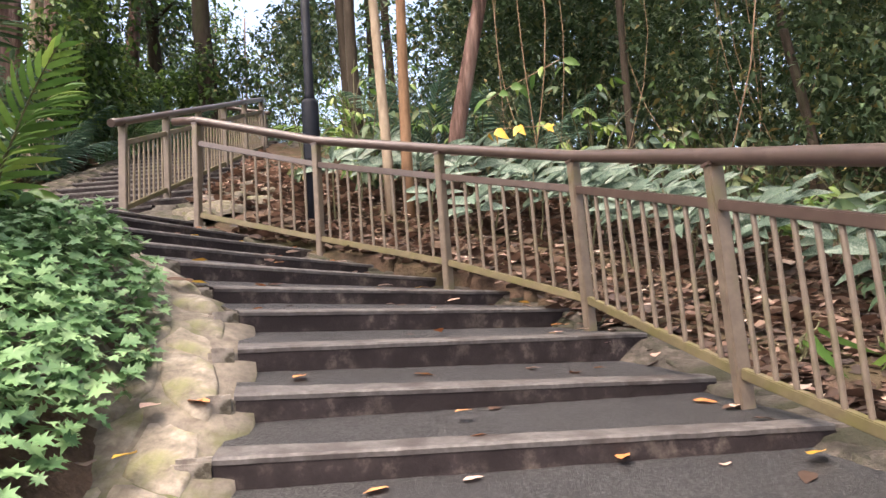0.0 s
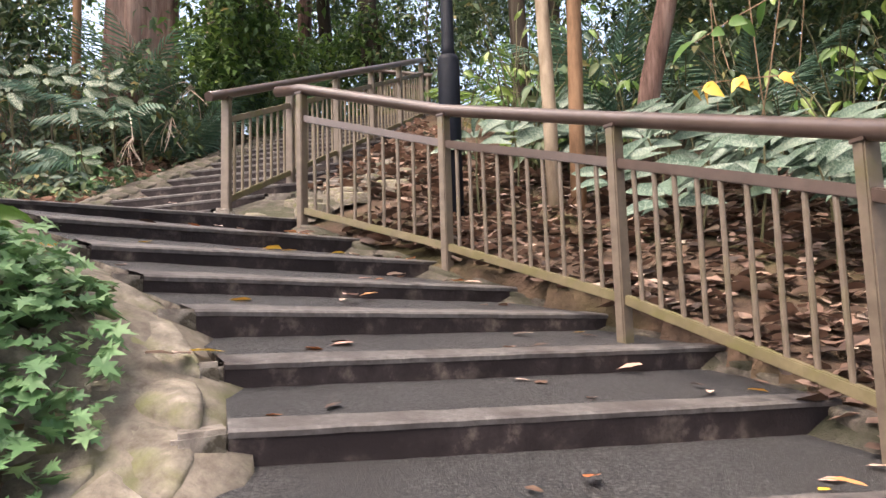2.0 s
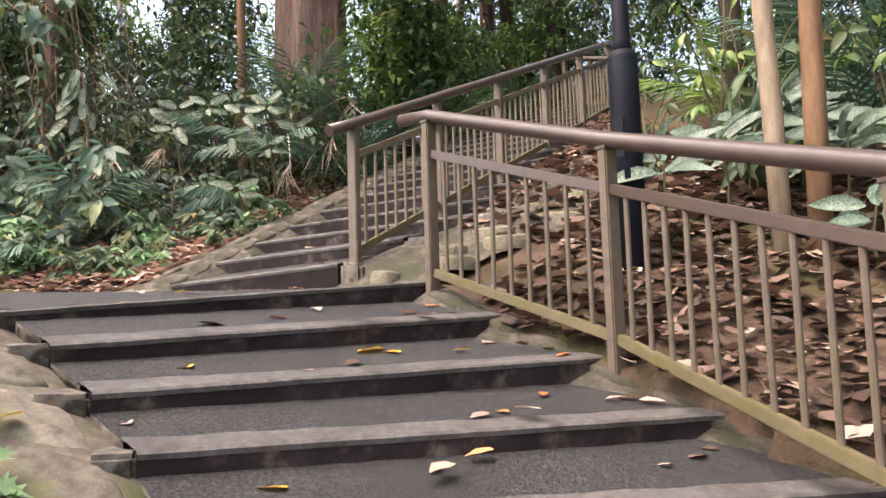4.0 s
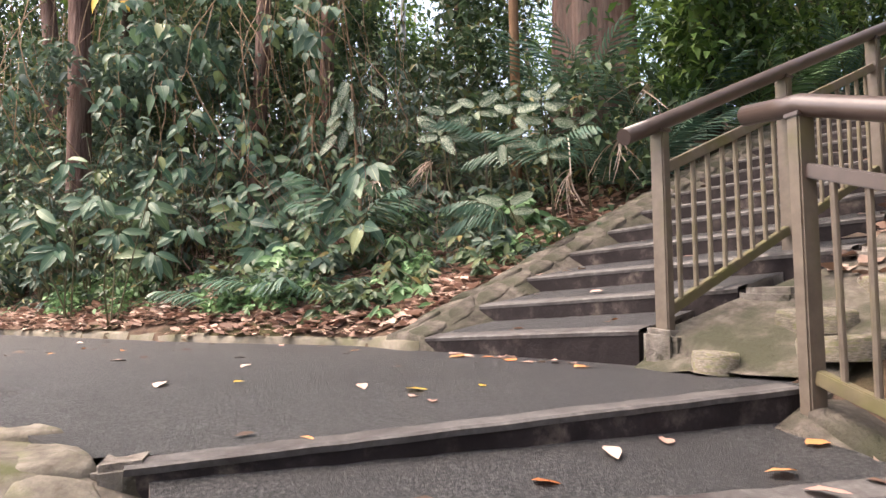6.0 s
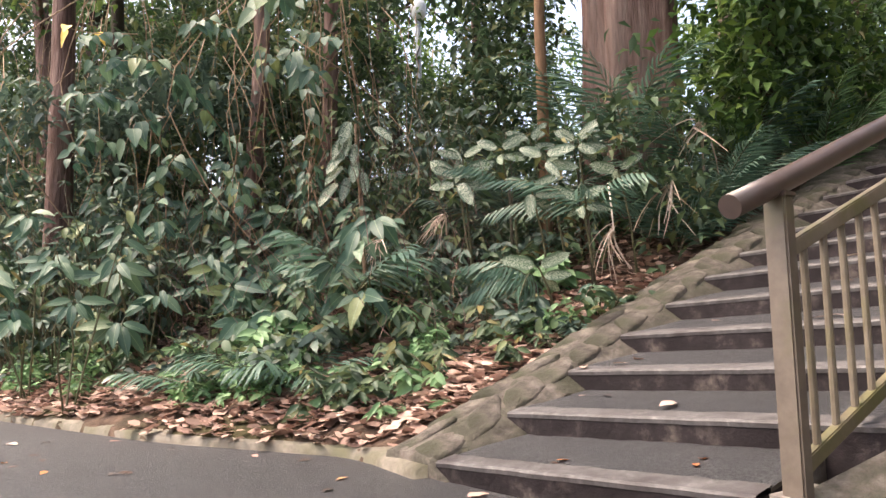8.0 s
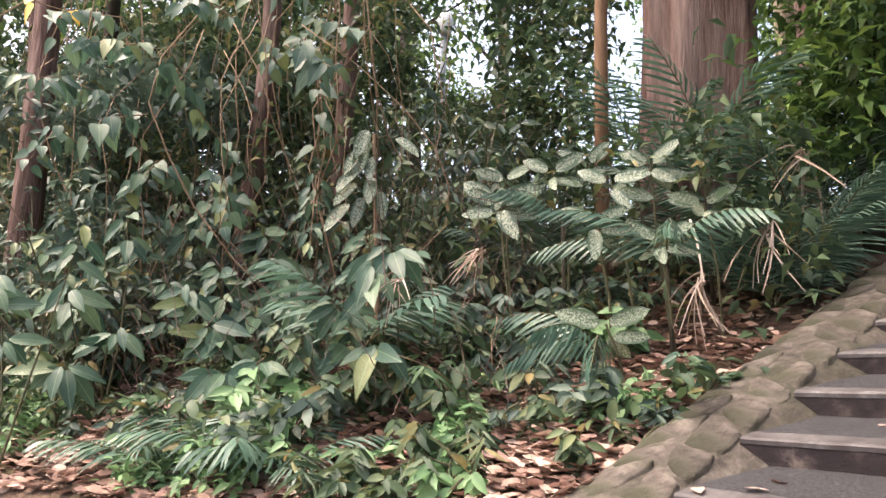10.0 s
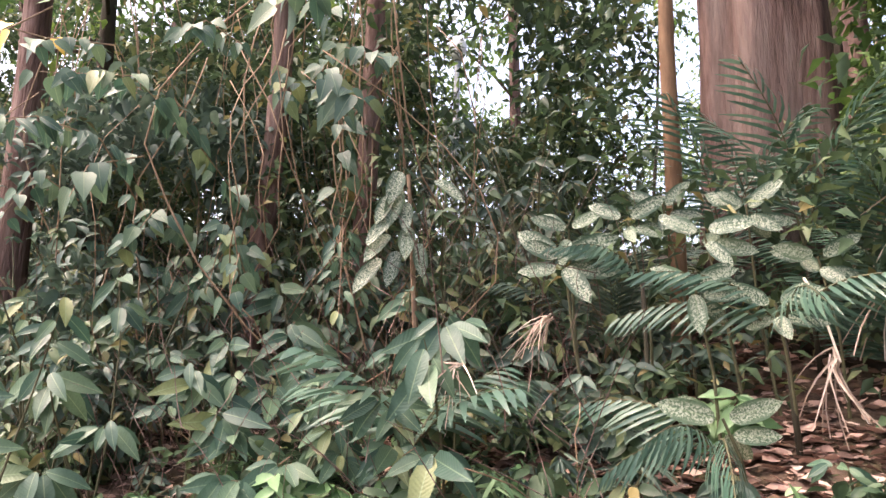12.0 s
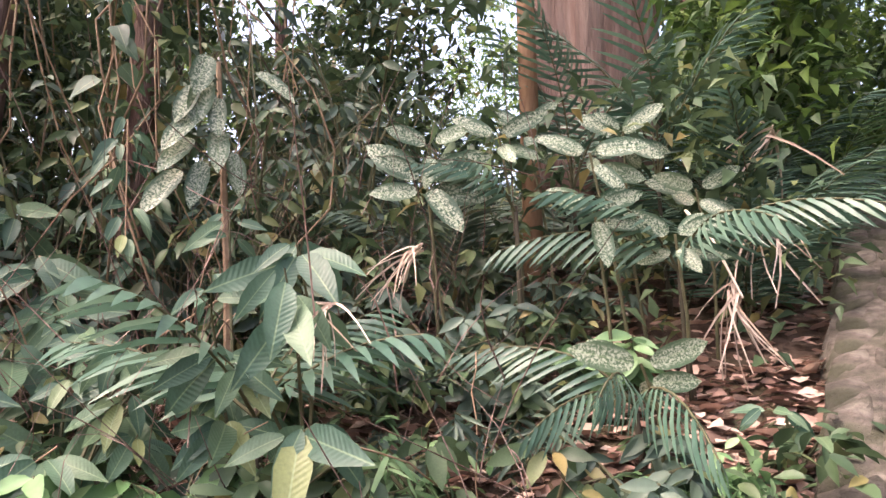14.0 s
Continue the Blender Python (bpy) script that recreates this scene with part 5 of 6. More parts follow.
BR = "climbing branch with hanging heart-shaped green leaves"
spray(BR, [(-8.6, 7.2, 2.3), (-7.7, 7.0, 2.85), (-7.1, 6.85, 2.88), (-6.85, 6.95, 2.72)], 32, 0.17, HEART_LEAF, rng)
spray(BR, [(-8.8, 6.6, 2.4), (-8.0, 6.1, 2.75), (-7.45, 5.75, 2.9), (-7.35, 5.3, 2.8)], 42, 0.16, HEART_LEAF, rng)
spray(BR, [(-8.6, 5.9, 2.2), (-7.6, 5.6, 2.55), (-7.2, 5.35, 2.5), (-7.05, 5.2, 2.4)], 32, 0.14, BIG_LEAF, rng)
spray(BR, [(-8.0, 5.8, 2.6), (-7.3, 5.6, 2.3), (-7.2, 5.55, 2.1)], 8, 0.18, HEART_LEAF, rng)
spray(BR, [(-8.2, 7.0, 3.9), (-7.1, 6.6, 3.5), (-6.95, 6.5, 3.2)], 11, 0.20, HEART_LEAF, rng)
spray(BR, [(-8.5, 6.4, 3.7), (-7.6, 6.1, 3.4), (-7.4, 6.0, 3.2)], 20, 0.15, HEART_LEAF, rng)
spray(BR, [(-8.6, 6.9, 3.4), (-7.6, 6.9, 3.4), (-7.2, 7.2, 3.15)], 22, 0.15, HEART_LEAF, rng)
for k in range(16):
    s, d = rng.uniform(1.8, 8.0), rng.uniform(1.3, 2.4)
    x, y = bank_at(s, d)
    x2, y2 = bank_at(s + rng.uniform(-0.5, 0.5), d - rng.uniform(0.3, 0.7))
    z = ground_z(x, y) + rng.uniform(1.2, 2.6)
    spray(BR, [(x, y, z), (lerp(x, x2, 0.6), lerp(y, y2, 0.6), z + 0.1), (x2, y2, z - rng.uniform(0.1, 0.5))], rng.randint(12, 22), rng.uniform(0.11, 0.17), rng.choice((HEART_LEAF, HEART_LEAF, BIG_LEAF)), rng)
spray(BR, [(-8.4, 5.5, 3.5), (-7.9, 5.2, 3.25), (-7.75, 5.1, 3.1)], 12, 0.15, HEART_LEAF, rng)
ylf = leaf_meshes(template([(0.06, 0.34), (0.22, 0.5), (0.5, 0.42), (0.8, 0.18)], 0.25, 0.08), YELLOW, 0.6)
spray("thin twig with yellowed hanging leaves", [(-8.3, 5.3, 3.4), (-7.8, 5.05, 3.22), (-7.72, 5.02, 3.2)], 3, 0.17, ylf, rng)

# palms with feather fronds
FR = "low palm with dark green feather fronds on the bank"
palm("palm", FR, on_ground(-5.9, 8.8) + Vector((0, 0, 0.55)), 5, 0.85, rng, pairs=14, leaflet=0.26, rise=(0.6, 1.3), sag=0.95, wide=0.02, headings=[235, 175, 140, 265, 20], hang=0.3, stem=0.55)
palm("palm", FR, on_ground(-5.8, 8.3) + Vector((0, 0, 0.25)), 4, 0.65, rng, pairs=13, leaflet=0.24, rise=(0.3, 0.9), sag=0.85, wide=0.018, headings=[172, 205, 235, 120], hang=0.35, stem=0.25)
palm("palm", FR, on_ground(-6.5, 8.45) + Vector((0, 0, 0.85)), 2, 0.7, rng, pairs=11, leaflet=0.2, rise=(0.8, 1.2), sag=0.9, wide=0.022, headings=[200, 165], hang=0.4, stem=0.85)
palm("palm", "small palm with broad drooping leaflets on the bank", on_ground(-6.5, 7.2) + Vector((0, 0, 0.4)), 6, 0.75, rng, pairs=10, leaflet=0.26, rise=(0.5, 1.2), wide=0.034, stem=0.4)
palm("palm", "small palm with drooping feather fronds on the bank", on_ground(-6.15, 6.8), 5, 0.6, rng, pairs=12, leaflet=0.24, rise=(0.3, 0.9), wide=0.018)
palm("palm", "small palm with drooping feather fronds on the bank", on_ground(-6.7, 6.1), 5, 0.6, rng, pairs=12, leaflet=0.24, rise=(0.3, 0.9), wide=0.02)
palm("palm", "small palm with drooping feather fronds on the bank", on_ground(-6.45, 6.55), 5, 0.6, rng, pairs=12, leaflet=0.24, rise=(0.2, 0.7), wide=0.02)
for x, y, n, ln in ((-6.25, 10.2, 12, 1.3), (-6.7, 10.9, 12, 1.4), (-6.1, 9.75, 7, 0.9), (-6.4, 11.7, 12, 1.5), (-8.0, 9.2, 10, 1.4), (-7.5, 8.9, 8, 1.2), (-6.1, 12.8, 10, 1.3)):
    palm("palm", "bushy palm with bright arching fronds beside the steps", on_ground(x, y), n, ln, rng, rng.choice((PALM, COVER, LEAF_BLUE)), 26, 0.32, (0.9, 2.6), 0.6, 0.018)
for x, y, n, ln in ((-6.85, 9.3, 6, 1.2), (-6.45, 9.55, 6, 1.15), (-7.0, 9.7, 5, 1.2)):
    palm("palm", "slender palm with fine fronds before the massive trunk", on_ground(x, y) + Vector((0, 0, 0.75)), n, ln, rng, PALM, 15, 0.3, (1.5, 3.4), 0.6, 0.022, stem=0.75)
for x, y, n, ln in ((-0.9, 10.9, 10, 1.6), (-2.0, 11.4, 9, 1.3), (-1.7, 12.8, 10, 1.7), (0.4, 11.5, 9, 1.6)):
    palm("palm", "bushy palm with bright arching fronds behind the railing", on_ground(x, y), n, ln, rng, LEAF_BRIGHT if x < -1.8 else PALM, 26, 0.38, (1.0, 2.6), 0.6, 0.024)

# dried fronds
def strand_meshes(n):
    out = []
    for k in range(n):
        ln = 1.0
        pts = [Vector((0.12 * math.sin(k + t * 2), ln * (0.75 * t + 0.1 * t * t), -ln * (0.06 * t + 0.55 * t * t))) for t in (0, 0.25, 0.5, 0.75, 1)]
        v, f = [], []
        for i, p in enumerate(pts):
            w = 0.022 * (1 - 0.7 * i / 4)
            v += [p + Vector((-w, 0, 0.01)), p + Vector((0, 0, -0.01)), p + Vector((w, 0, 0.01))]
        for i in range(4):
            for c in (0, 1):
                f.append((3 * i + c, 3 * i + c + 1, 3 * i + c + 4, 3 * i + c + 3))
        me = np_mesh("strand", np.array(v), np.array(f))
        me.materials.append(DRY)
        out.append(me)
    return out


STRANDS = strand_meshes(4)


def dry_frond(label, foot, stalk, n, ln, heading, spread, drop, rng):
    """A withered leaf: a bent stalk and thin strands that hang from its end."""
    ob = tagged(empty("dry_frond", foot), label, "dry frond")
    end = Vector(stalk) - Vector(foot)
    bm = bmesh.new()
    bm_tube(bm, [Vector((0, 0, 0)), end * 0.5 + Vector((0, 0, 0.06)), end], [0.008, 0.007, 0.005], 5)
    part("stalk", bm, DRY, ob)
    for k in range(n):
        st = new("strand", STRANDS[k % 4])
        st.parent = ob
        size = ln * rng.uniform(0.6, 1.1)
        p = end * rng.uniform(0.8, 1.0)
        st.matrix_local = pose(p.x, p.y, p.z, 0, 0, heading + rng.uniform(-spread, spread)) @ pose(0, 0, 0, drop + rng.uniform(-25, 20), rng.uniform(-40, 40), 0) @ Matrix.Diagonal((size, size, size, 1))
    return ob


dry_frond("withered pale brown palm frond hanging to the ground", on_ground(-6.0, 9.05) + Vector((0, 0, 0.75)), (-5.66, 8.86, 1.35), 15, 0.34, 165, 45, -50, rng)
dry_frond("withered pale palm leaf hanging among green leaves", (-6.6, 7.25, 1.2), (-6.2, 7.32, 1.3), 9, 0.3, 230, 40, -20, rng)
dry_frond("withered pale palm leaf hanging among green leaves", (-6.75, 8.0, 1.45), (-6.5, 7.9, 1.58), 14, 0.3, 150, 70, -10, rng)
dry_frond("withered brown palm frond by the massive trunk", (-6.15, 10.1, 2.0), (-5.95, 9.9, 2.35), 12, 0.5, 120, 90, -5, rng)
dry_frond("withered brown palm frond by the climbing steps", (-6.0, 9.6, 1.6), (-5.8, 9.5, 1.8), 12, 0.45, 170, 60, -30, rng)

# vines that hang from the trees
for k in range(100):
    s, d = rng.uniform(1.6, 9.0), rng.uniform(1.6, 3.4)
    x, y = bank_at(s, d)
    g = ground_z(x, y)
    z1 = g + rng.uniform(2.5, 5.0)
    z0 = g + rng.uniform(0.0, 1.2)
    pts = []
    bend = unit(rng) * rng.uniform(0.3, 1.2)
    for i in range(9):
        t = i / 8
        pts.append(Vector((x, y, lerp(z0, z1, t))) + Vector((bend.x, bend.y, 0)) * math.sin(math.pi * t) + Vector((noise.noise((x * 3, t * 4, 1)), noise.noise((y * 3, t * 4, 2)), 0)) * 0.14)
    vine(pts, rng.uniform(0.003, 0.0075), "thin dry brown vine hanging in the thicket")
for k in range(14):
    x, y = rng.uniform(0.0, 3.8), rng.uniform(9.6, 12.0)
    g = ground_z(x, y)
    pts = []
    bend = unit(rng) * rng.uniform(0.2, 1.0)
    for i in range(8):
        t = i / 7
        pts.append(Vector((x, y, g + lerp(0.2, 4.5, t))) + Vector((bend.x, bend.y, 0)) * math.sin(math.pi * t))
    vine(pts, rng.uniform(0.003, 0.008), "thin pale vine hanging in the undergrowth")

# bare brown stems that stand in the undergrowth
for k in range(40):
    s, d = rng.uniform(0.4, 7.0), rng.uniform(0.9, 3.0)
    x, y = bank_at(s, d)
    if not clear_of_way(x, y, 0.4):
        continue
    g = on_ground(x, y)
    hd, hh = rng.uniform(0, 6.28), rng.uniform(0.4, 1.4)
    vine(arch(g, hd, rng.uniform(0.1, 0.6), hh, 7, 0.3, rng), rng.uniform(0.002, 0.005), "bare thin brown stem on the bank")

def twig_tangle(count, rr):
    """Thin dry twigs that lean and cross in the shade of the bank."""
    v, f = [], []
    while len(v) < count * 15:
        x, y = bank_at(rr.uniform(0.3, 9.0), rr.uniform(0.9, 3.2))
        if not clear_of_way(x, y, 0.4):
            continue
        p = on_ground(x, y) + Vector((0, 0, rr.uniform(-0.02, 1.6) * rr.random()))
        way = Vector((rr.uniform(-1, 1), rr.uniform(-1, 1), rr.uniform(-0.1, 1.6))).normalized()
        ln, r = rr.uniform(0.25, 0.95), rr.uniform(0.0015, 0.0045)
        sag = unit(rr) * 0.45 * ln
        n = len(v)
        for i in range(5):
            c = p + way * ln * i / 4 + sag * (i / 4) ** 2
            for k in range(3):
                v.append(c + Vector((math.cos(k * 2.1), math.sin(k * 2.1), 0.4 * math.sin(k * 2.1))) * r * (1 - 0.15 * i))
        for i in range(4):
            for k in range(3):
                a, b = n + 3 * i + k, n + 3 * i + (k + 1) % 3
                f.append((a, b, b + 3, a + 3))
    tagged(mesh_obj("dry_twigs", np_mesh("dry_twigs", np.array(v), np.array(f)), BARK), "tangle of thin dry brown twigs on the bank", "twigs", kind="stuff")


twig_tangle(1300, random.Random(17))

# ---- plants on the slope behind the railing ----
PL = "pale grey-green dumb cane plant on the leafy slope"
for k in range(56):
    t = rng.random()
    x = rng.uniform(-1.3, 3.4)
    y = lerp(8.0, 10.2, t) - 0.28 * max(0, x - 0.6) * 1.6 + rng.uniform(-0.2, 0.3)
    if side((x, y), RIGHT_LINE) > -0.9 or math.hypot(x + 0.75, y - 8.8) < 0.35:
        continue
    g = on_ground(x, y)
    rosette("dumb_cane", PL, "plant", g, (x + rng.uniform(-0.08, 0.08), y - 0.05, g.z + rng.uniform(0.3, 0.6)), rng.randint(9, 13), rng.uniform(0.24, 0.36), PALE_LEAF, rng, 0.55, 2, "pale plants on the slope")
for x, y in ((-1.25, 9.1), (-0.45, 9.6), (-0.1, 9.4), (0.5, 9.2), (1.2, 8.7)):
    g = on_ground(x, y)
    rosette("dumb_cane", PL, "plant", g, (x, y - 0.05, g.z + 0.5), 13, 0.38, PALE_LEAF, rng, 0.6, 2, "pale plants on the slope")
for k in range(34):
    x, y = rng.uniform(-2.2, 4.0), rng.uniform(9.4, 12.5)
    shrub(x, y, rng.uniform(0.7, 2.6), 0.7, 5, 12, rng.uniform(0.13, 0.2), rng.choice((LEAF, LEAF_BLUE, LEAF, LEAF_BRIGHT)), rng, "tangled green shrub behind the railing", LEAF_DROOP, False)
for k in range(12):
    x, y = rng.uniform(2.9, 4.2), rng.uniform(4.0, 9.0)
    shrub(x, y, rng.uniform(0.5, 1.6), 0.5, 5, 10, rng.uniform(0.14, 0.22), rng.choice((LEAF, LEAF_BLUE)), rng, "leafy green shrub beyond the railing", LEAF_L)
spray("twig with bright yellow-green leaves over the slope", [(0.9, 10.0, 1.9), (0.4, 9.5, 1.5), (0.15, 9.3, 1.3)], 9, 0.2, leaf_meshes(LEAF_L, LEAF_BRIGHT, 0.5), rng)
spray("twig with yellowed leaves over the slope", [(0.8, 9.7, 1.05), (0.3, 9.4, 1.0), (0.1, 9.3, 0.95)], 8, 0.16, ylf, rng)
# strap leaves close behind the railing
for x, y in ((2.15, 6.5), (2.6, 6.4)):
    shrub(x, y, 0.4, 0.15, 3, 3, 0.36, LEAF_BRIGHT, rng, "clump of bright green strap leaves behind the railing", BLADE, False, ratio=0.12)


# ---- ground cover left of the steps ----
def ground_cover():
    fol = Foliage(LEAF_LOBED)
    rr = random.Random(5)
    n = 0
    while n < 14000:
        x, y = rr.uniform(-3.2, 0.1), rr.uniform(2.2, 5.6)
        d = side((x, y), LEFT_LINE)
        if d < 0.36 or (x < -2.3 and side((x, y), NEAR) < 0.75) or (d < 0.5 and rr.random() < 0.5):
            continue
        if x < -1.5 and y > 4.9 and d < 0.6:
            continue
        h = 0.42 * min(1, (d - 0.2) / 0.35) * (0.75 + 0.5 * noise.noise((x * 2.2, y * 2.2, 0)))
        p = Vector((x, y, slope_left(x, y) + h * rr.uniform(0.35, 1)))
        a = rr.uniform(0, 2 * math.pi)
        ln = rr.uniform(0.05, 0.095)
        fol.add(p, (math.cos(a), math.sin(a), rr.uniform(-0.5, 0.2)), Vector((0.3, -0.4, 1)) + 0.45 * unit(rr), ln, ln * 0.95)
        n += 1
    tagged(mesh_obj("ground_cover", fol.mesh("ground_cover"), COVER), "dense light green lobed ground cover beside the steps", "ground cover", kind="stuff")


ground_cover()
palm("palm", "palm with bright arching fronds over the ground cover", Vector((-1.85, 4.1, slope_left(-1.85, 4.1) + 0.75)), 9, 1.2, rng, LEAF_BRIGHT, 20, 0.34, (1.0, 2.0), 0.5, 0.03, headings=[-60, -95, -35, 15, 70, -120, -75, -45, 120], stem=0.75)
palm("palm", "palm with bright arching fronds over the ground cover", Vector((-2.0, 4.3, slope_left(-2.0, 4.3))), 8, 1.5, rng, LEAF, 22, 0.34, (1.2, 2.6), 0.55, 0.028, headings=[-60, -95, -35, 20, 80, -120, -75, 160])
for x, y, hh in ((-1.7, 3.4, 1.5), (-2.4, 3.7, 1.6), (-1.5, 2.9, 1.1), (-2.6, 4.4, 1.2), (-3.3, 4.0, 1.6), (-2.0, 3.0, 1.8)):
    shrub(x, y, hh, 0.6, 6, 14, 0.16, rng.choice((LEAF, LEAF_BRIGHT, LEAF_BLUE)), rng, "leafy green shrub above the ground cover", LEAF_L, True)
palm("palm", "palm with bright upright fronds over the ground cover", Vector((-1.25, 4.55, slope_left(-1.25, 4.55) + 0.35)), 4, 0.9, rng, LEAF_BRIGHT, 14, 0.26, (2.0, 4.0), 0.5, 0.03, headings=[-60, -110, 60, 160], stem=0.35)
for x, y in ((-1.5, 5.2), (-1.32, 5.3)):
    shrub(x, y, 0.38, 0.2, 4, 5, 0.22, COVER, rng, "clump of pale green strap leaves beside the stone edging", BLADE, False, ratio=0.13)
shrub(-1.75, 4.85, 1.1, 0.4, 6, 14, 0.15, LEAF_BRIGHT, rng, "leafy green shrub above the ground cover", LEAF_L, True)
palm("palm", "palm with narrow dark fronds beyond the ground cover", Vector((-2.6, 3.2, slope_left(-2.6, 3.2))), 10, 1.7, rng, PALM, 22, 0.36, (1.0, 2.6), 0.55, 0.026)
for x, y in ((-1.95, 5.3), (-2.3, 5.27), (-2.6, 5.2), (-1.78, 5.28), (-1.7, 5.15), (-1.35, 5.2), (-1.85, 5.12), (-2.2, 5.1), (-2.55, 5.0), (-2.9, 4.8), (-2.0, 4.9), (-3.1, 5.0), (-3.4, 4.7)):
    if side((x, y), LEFT_LINE) > 0.3:
        shrub(x, y, 0.35, 0.22, 5, 6, 0.16, rng.choice((LEAF_BRIGHT, LEAF, COVER)), rng, "low bright green plant beside the stone edging", LEAF_L)
for k in range(14):
    x, y = rng.uniform(-4.5, -1.8), rng.uniform(1.5, 4.2)
    shrub(x, y, rng.uniform(0.8, 2.2), 0.6, 5, 12, 0.17, rng.choice((LEAF, LEAF_BLUE)), rng, "leafy green shrub beyond the ground cover", LEAF_L)


# ---- fallen leaves ----
def right_of_rail(q):
    while True:
        x, y = q.uniform(-3.6, 3.2), q.uniform(5.2, 10.5)
        if side((x, y), RIGHT_LINE) < 0.02 and not (x < -1.95 and y < 8.4):
            return x, y


def bank_left(q):
    while True:
        x, y = q.uniform(-3.5, 0.2), q.uniform(3.0, 5.7)
        if side((x, y), LEFT_LINE) > 0.5:
            return x, y


def litter(name, label, count, pick, rr, size=(0.06, 0.15), lift=0.03, zf=ground_z, mat=LITTER):
    fol = Foliage(LEAF_CURL)
    n = 0
    while n < count:
        x, y = pick(rr)
        if inside((x, y), STAIR_POLY) or abs(side((x, y), UP_LEFT_LINE)) < 0.36 and y > 7.1 and rr.random() < 0.93 or inside((x, y), UP_POLY) or inside((x, y), PATH_POLY):
            continue
        a = rr.uniform(0, 2 * math.pi)
        ln = rr.uniform(*size)
        fol.add((x, y, zf(x, y) + rr.uniform(0.0, lift) + 0.012), (math.cos(a), math.sin(a), rr.uniform(-0.3, 0.3)), Vector((0, 0, 1)) + 0.55 * unit(rr), ln, ln * rr.uniform(0.5, 0.85))
        n += 1
    tagged(mesh_obj(name, fol.mesh(name), mat), label, "leaf litter", kind="stuff")


rr = random.Random(8)
litter("leaf_litter", "reddish brown fallen leaves on the bank", 9000, bank_area(-4, 11, 0.32, 4.0), rr, (0.05, 0.12), mat=PINK_LITTER)
litter("leaf_litter", "pinkish brown fallen leaves along the kerb", 2200, bank_area(-0.5, 9, 0.32, 1.1), rr, (0.05, 0.12), 0.03, mat=PINK_LITTER)
litter("leaf_litter", "brown fallen leaves by the climbing steps", 3500, bank_area(-1.8, 2.2, 0.1, 2.4), rr, (0.05, 0.12), mat=PINK_LITTER)
litter("leaf_litter", "reddish brown fallen leaves on the slope behind the railing", 6500, right_of_rail, rr, (0.06, 0.16))
litter("leaf_litter", "brown fallen leaves among the ground cover", 260, lambda q: bank_left(q), rr)


# single leaves on steps, path and edging
FALLEN = [leaf_meshes(LEAF_FLAT, m, 0.52) for m in (YELLOW, ORANGE, PINKISH, DARKLEAF, LITTER)]
FALLEN_LABEL = ["curled yellow fallen leaf", "orange-brown fallen leaf", "pale pinkish dry fallen leaf", "dark brown curled fallen leaf", "reddish brown dry fallen leaf"]


def fallen(x, y, z, kind, size, rr, where):
    ob = new("fallen_leaf", FALLEN[kind])
    ob.matrix_world = pose(x, y, z + 0.006, rr.uniform(-7, 7), rr.uniform(-10, 10), rr.uniform(0, 360)) @ Matrix.Diagonal((size, size, size, 1))
    tagged(ob, FALLEN_LABEL[kind] + " lying on " + where, "leaf", "fallen leaves")


for i, (a, b) in enumerate(LOWER[4:-1]):
    a2, b2 = LOWER[i + 5]
    for k in range(rr.randint(5, 8)):
        u = 1 - (1 - rr.random()) * rr.random() if rr.random() < 0.5 else rr.random()
        v = rr.uniform(0.1, 0.9)
        p, q = a.lerp(b, u), a2.lerp(b2, u)
        fallen(lerp(p.x, q.x, v), lerp(p.y, q.y, v), p.z + 0.08 * v, rr.choice((0, 1, 1, 2, 2, 2, 3, 3, 4)), rr.uniform(0.05, 0.11), rr, "an asphalt step")
for i, (a, b) in enumerate(UPPER[:8]):
    for k in range(4):
        u, v = rr.random(), rr.uniform(0.15, 0.85)
        p = a.lerp(b, u) + UP * U_TREAD * v
        fallen(p.x, p.y, p.z + 0.08 * v, rr.choice((1, 2, 2, 3, 4)), rr.uniform(0.05, 0.11), rr, "a climbing step")
made = 0
while made < 34:
    x, y = rr.uniform(-6.5, -2.5), rr.uniform(4.4, 7.6)
    if inside((x, y), PATH_POLY) and side((x, y), FAR) > 0.1:
        fallen(x, y, landing_z(x, y), rr.choice((0, 1, 2, 2, 3, 3, 4)), rr.uniform(0.05, 0.1), rr, "the asphalt path")
        made += 1
for k in range(14):
    u = rr.uniform(-4.2, -3.1)
    fallen(u, 7.09 + 0.38 * (u + 4.43) - rr.uniform(0.05, 0.2), landing_z(u, 7.1), rr.choice((1, 2, 2, 3, 4)), rr.uniform(0.07, 0.13), rr, "the landing below the steps")
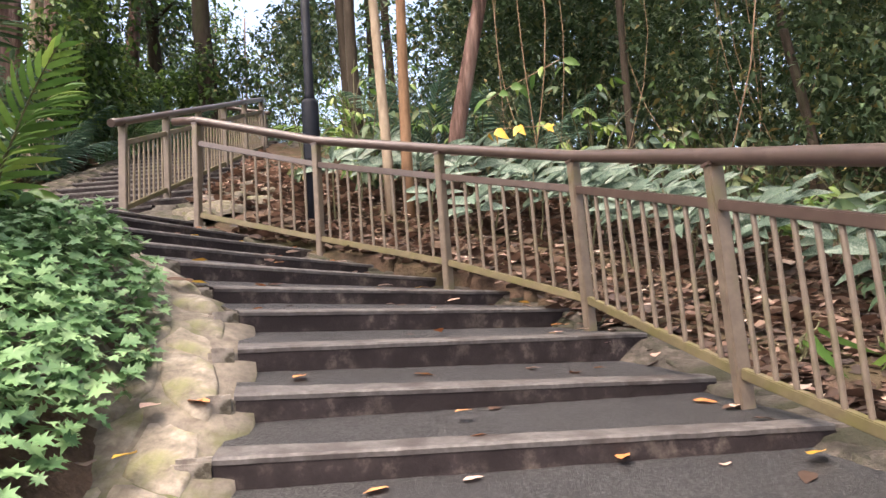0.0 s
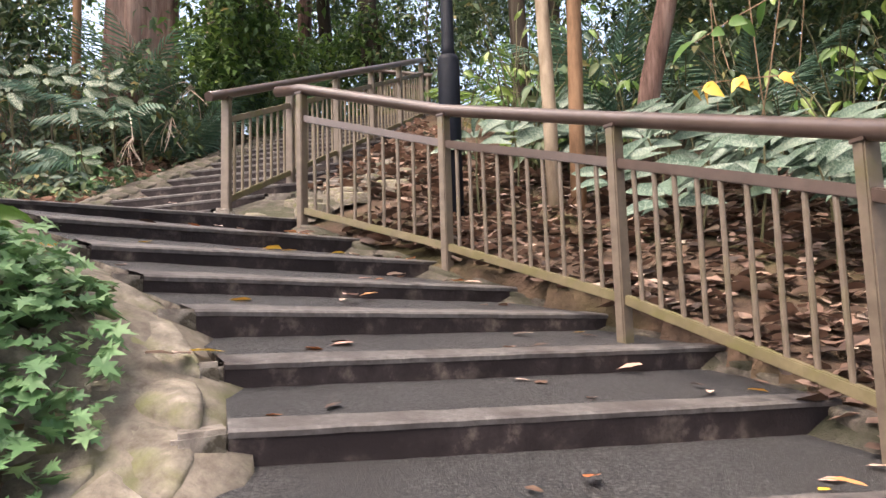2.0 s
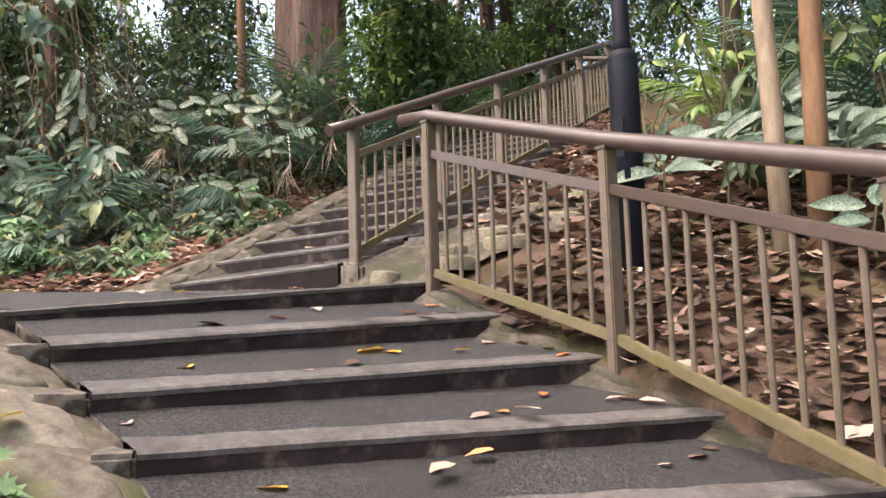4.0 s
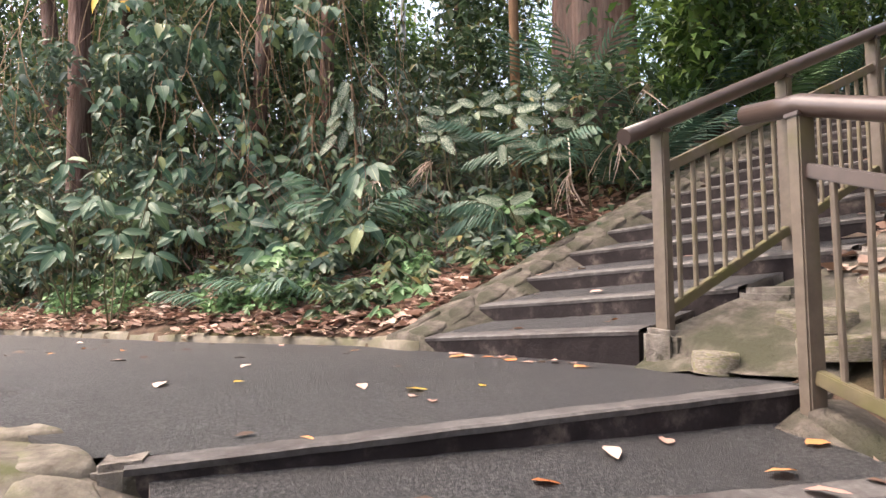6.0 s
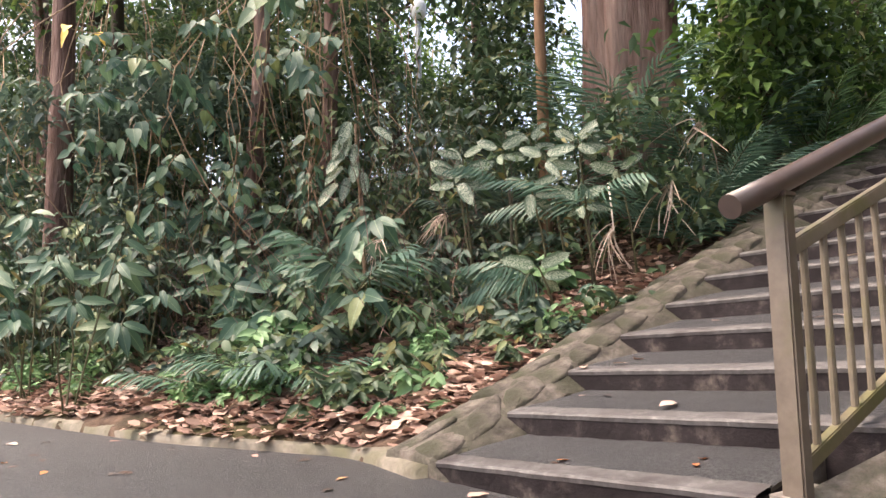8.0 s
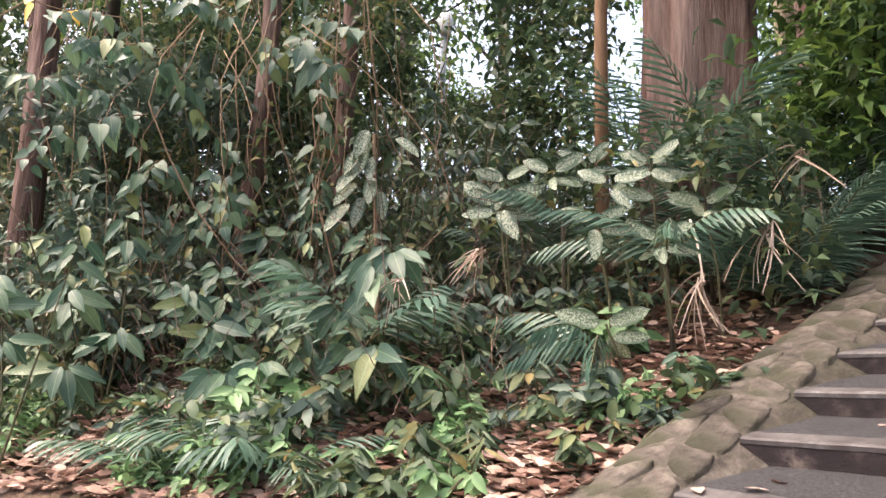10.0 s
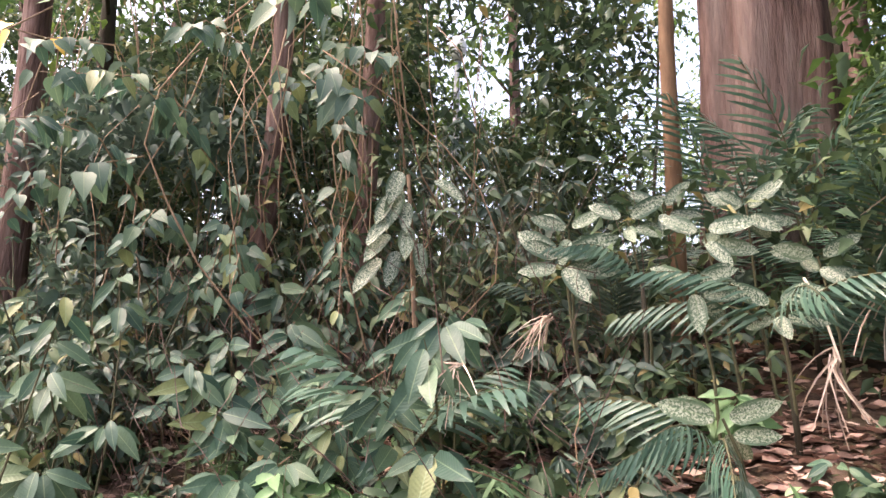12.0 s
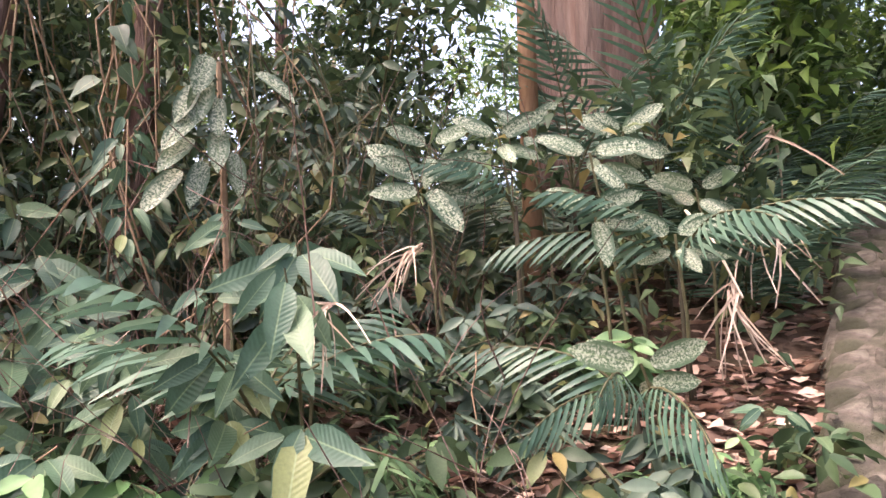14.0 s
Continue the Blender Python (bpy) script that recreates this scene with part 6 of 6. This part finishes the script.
for k in range(12):
    x, y = LEFT_LINE[rr.randint(8, 18)]
    fallen(x - rr.uniform(0.08, 0.3), y - rr.uniform(0.05, 0.3), slope_left(x, y) + 0.06, rr.choice((0, 1, 2, 4)), rr.uniform(0.09, 0.14), rr, "the stone edging")


def tread_z(x, y):
    """Height of the lower flight's tread at a place."""
    for (a, b), (a2, b2) in zip(LOWER, LOWER[1:]):
        if inside((x, y), [(a.x, a.y), (b.x, b.y), (b2.x, b2.y), (a2.x, a2.y)]):
            d, e = abs(side((x, y), [a.xy, b.xy])), abs(side((x, y), [a2.xy, b2.xy]))
            return a.z + 0.085 * d / (d + e)
    return landing_z(x, y)


for x, y, kind, size in ((-1.735, 6.7, 0, 0.15), (-1.83, 6.06, 0, 0.13), (-2.0, 6.28, 0, 0.09), (-2.2, 6.58, 1, 0.1), (-0.96, 6.63, 1, 0.1), (-0.97, 6.46, 2, 0.13), (-1.04, 6.83, 2, 0.11), (0.6, 4.98, 1, 0.1), (1.15, 4.75, 1, 0.1), (1.75, 4.8, 0, 0.13),
                         (1.35, 5.75, 2, 0.1), (0.3, 5.75, 1, 0.1), (0.85, 6.05, 1, 0.11), (1.15, 6.2, 2, 0.11), (0.62, 6.6, 0, 0.09), (0.2, 6.85, 2, 0.11), (-2.97, 6.49, 0, 0.09), (-3.38, 5.68, 2, 0.1), (-3.86, 6.04, 2, 0.09), (-3.97, 7.12, 2, 0.12)):
    fallen(x, y, tread_z(x, y), kind, size, rr, "the dark asphalt")


# ---- far lamp ----
far_lamp = tagged(empty("street_lamp", (-14.6, 10.3, 2.0)), "slim grey lamp post far back among the trees", "street lamp")
bm = bmesh.new()
bm_tube(bm, [(0, 0, -0.3), (0, 0, 2.0), (0, 0, 5.2)], [0.09, 0.07, 0.055], 10)
part("pole", bm, LAMP_GREY, far_lamp, smooth=True)
bm = bmesh.new()
bm_tube(bm, [(0, 0, 5.15), (0, 0, 5.25), (0, 0, 5.45), (0, 0, 5.58), (0, 0, 5.63)], [0.08, 0.15, 0.17, 0.12, 0.02], 12)
part("lamp_head", bm, LAMP_GLASS, far_lamp, "milky lamp globe", True)
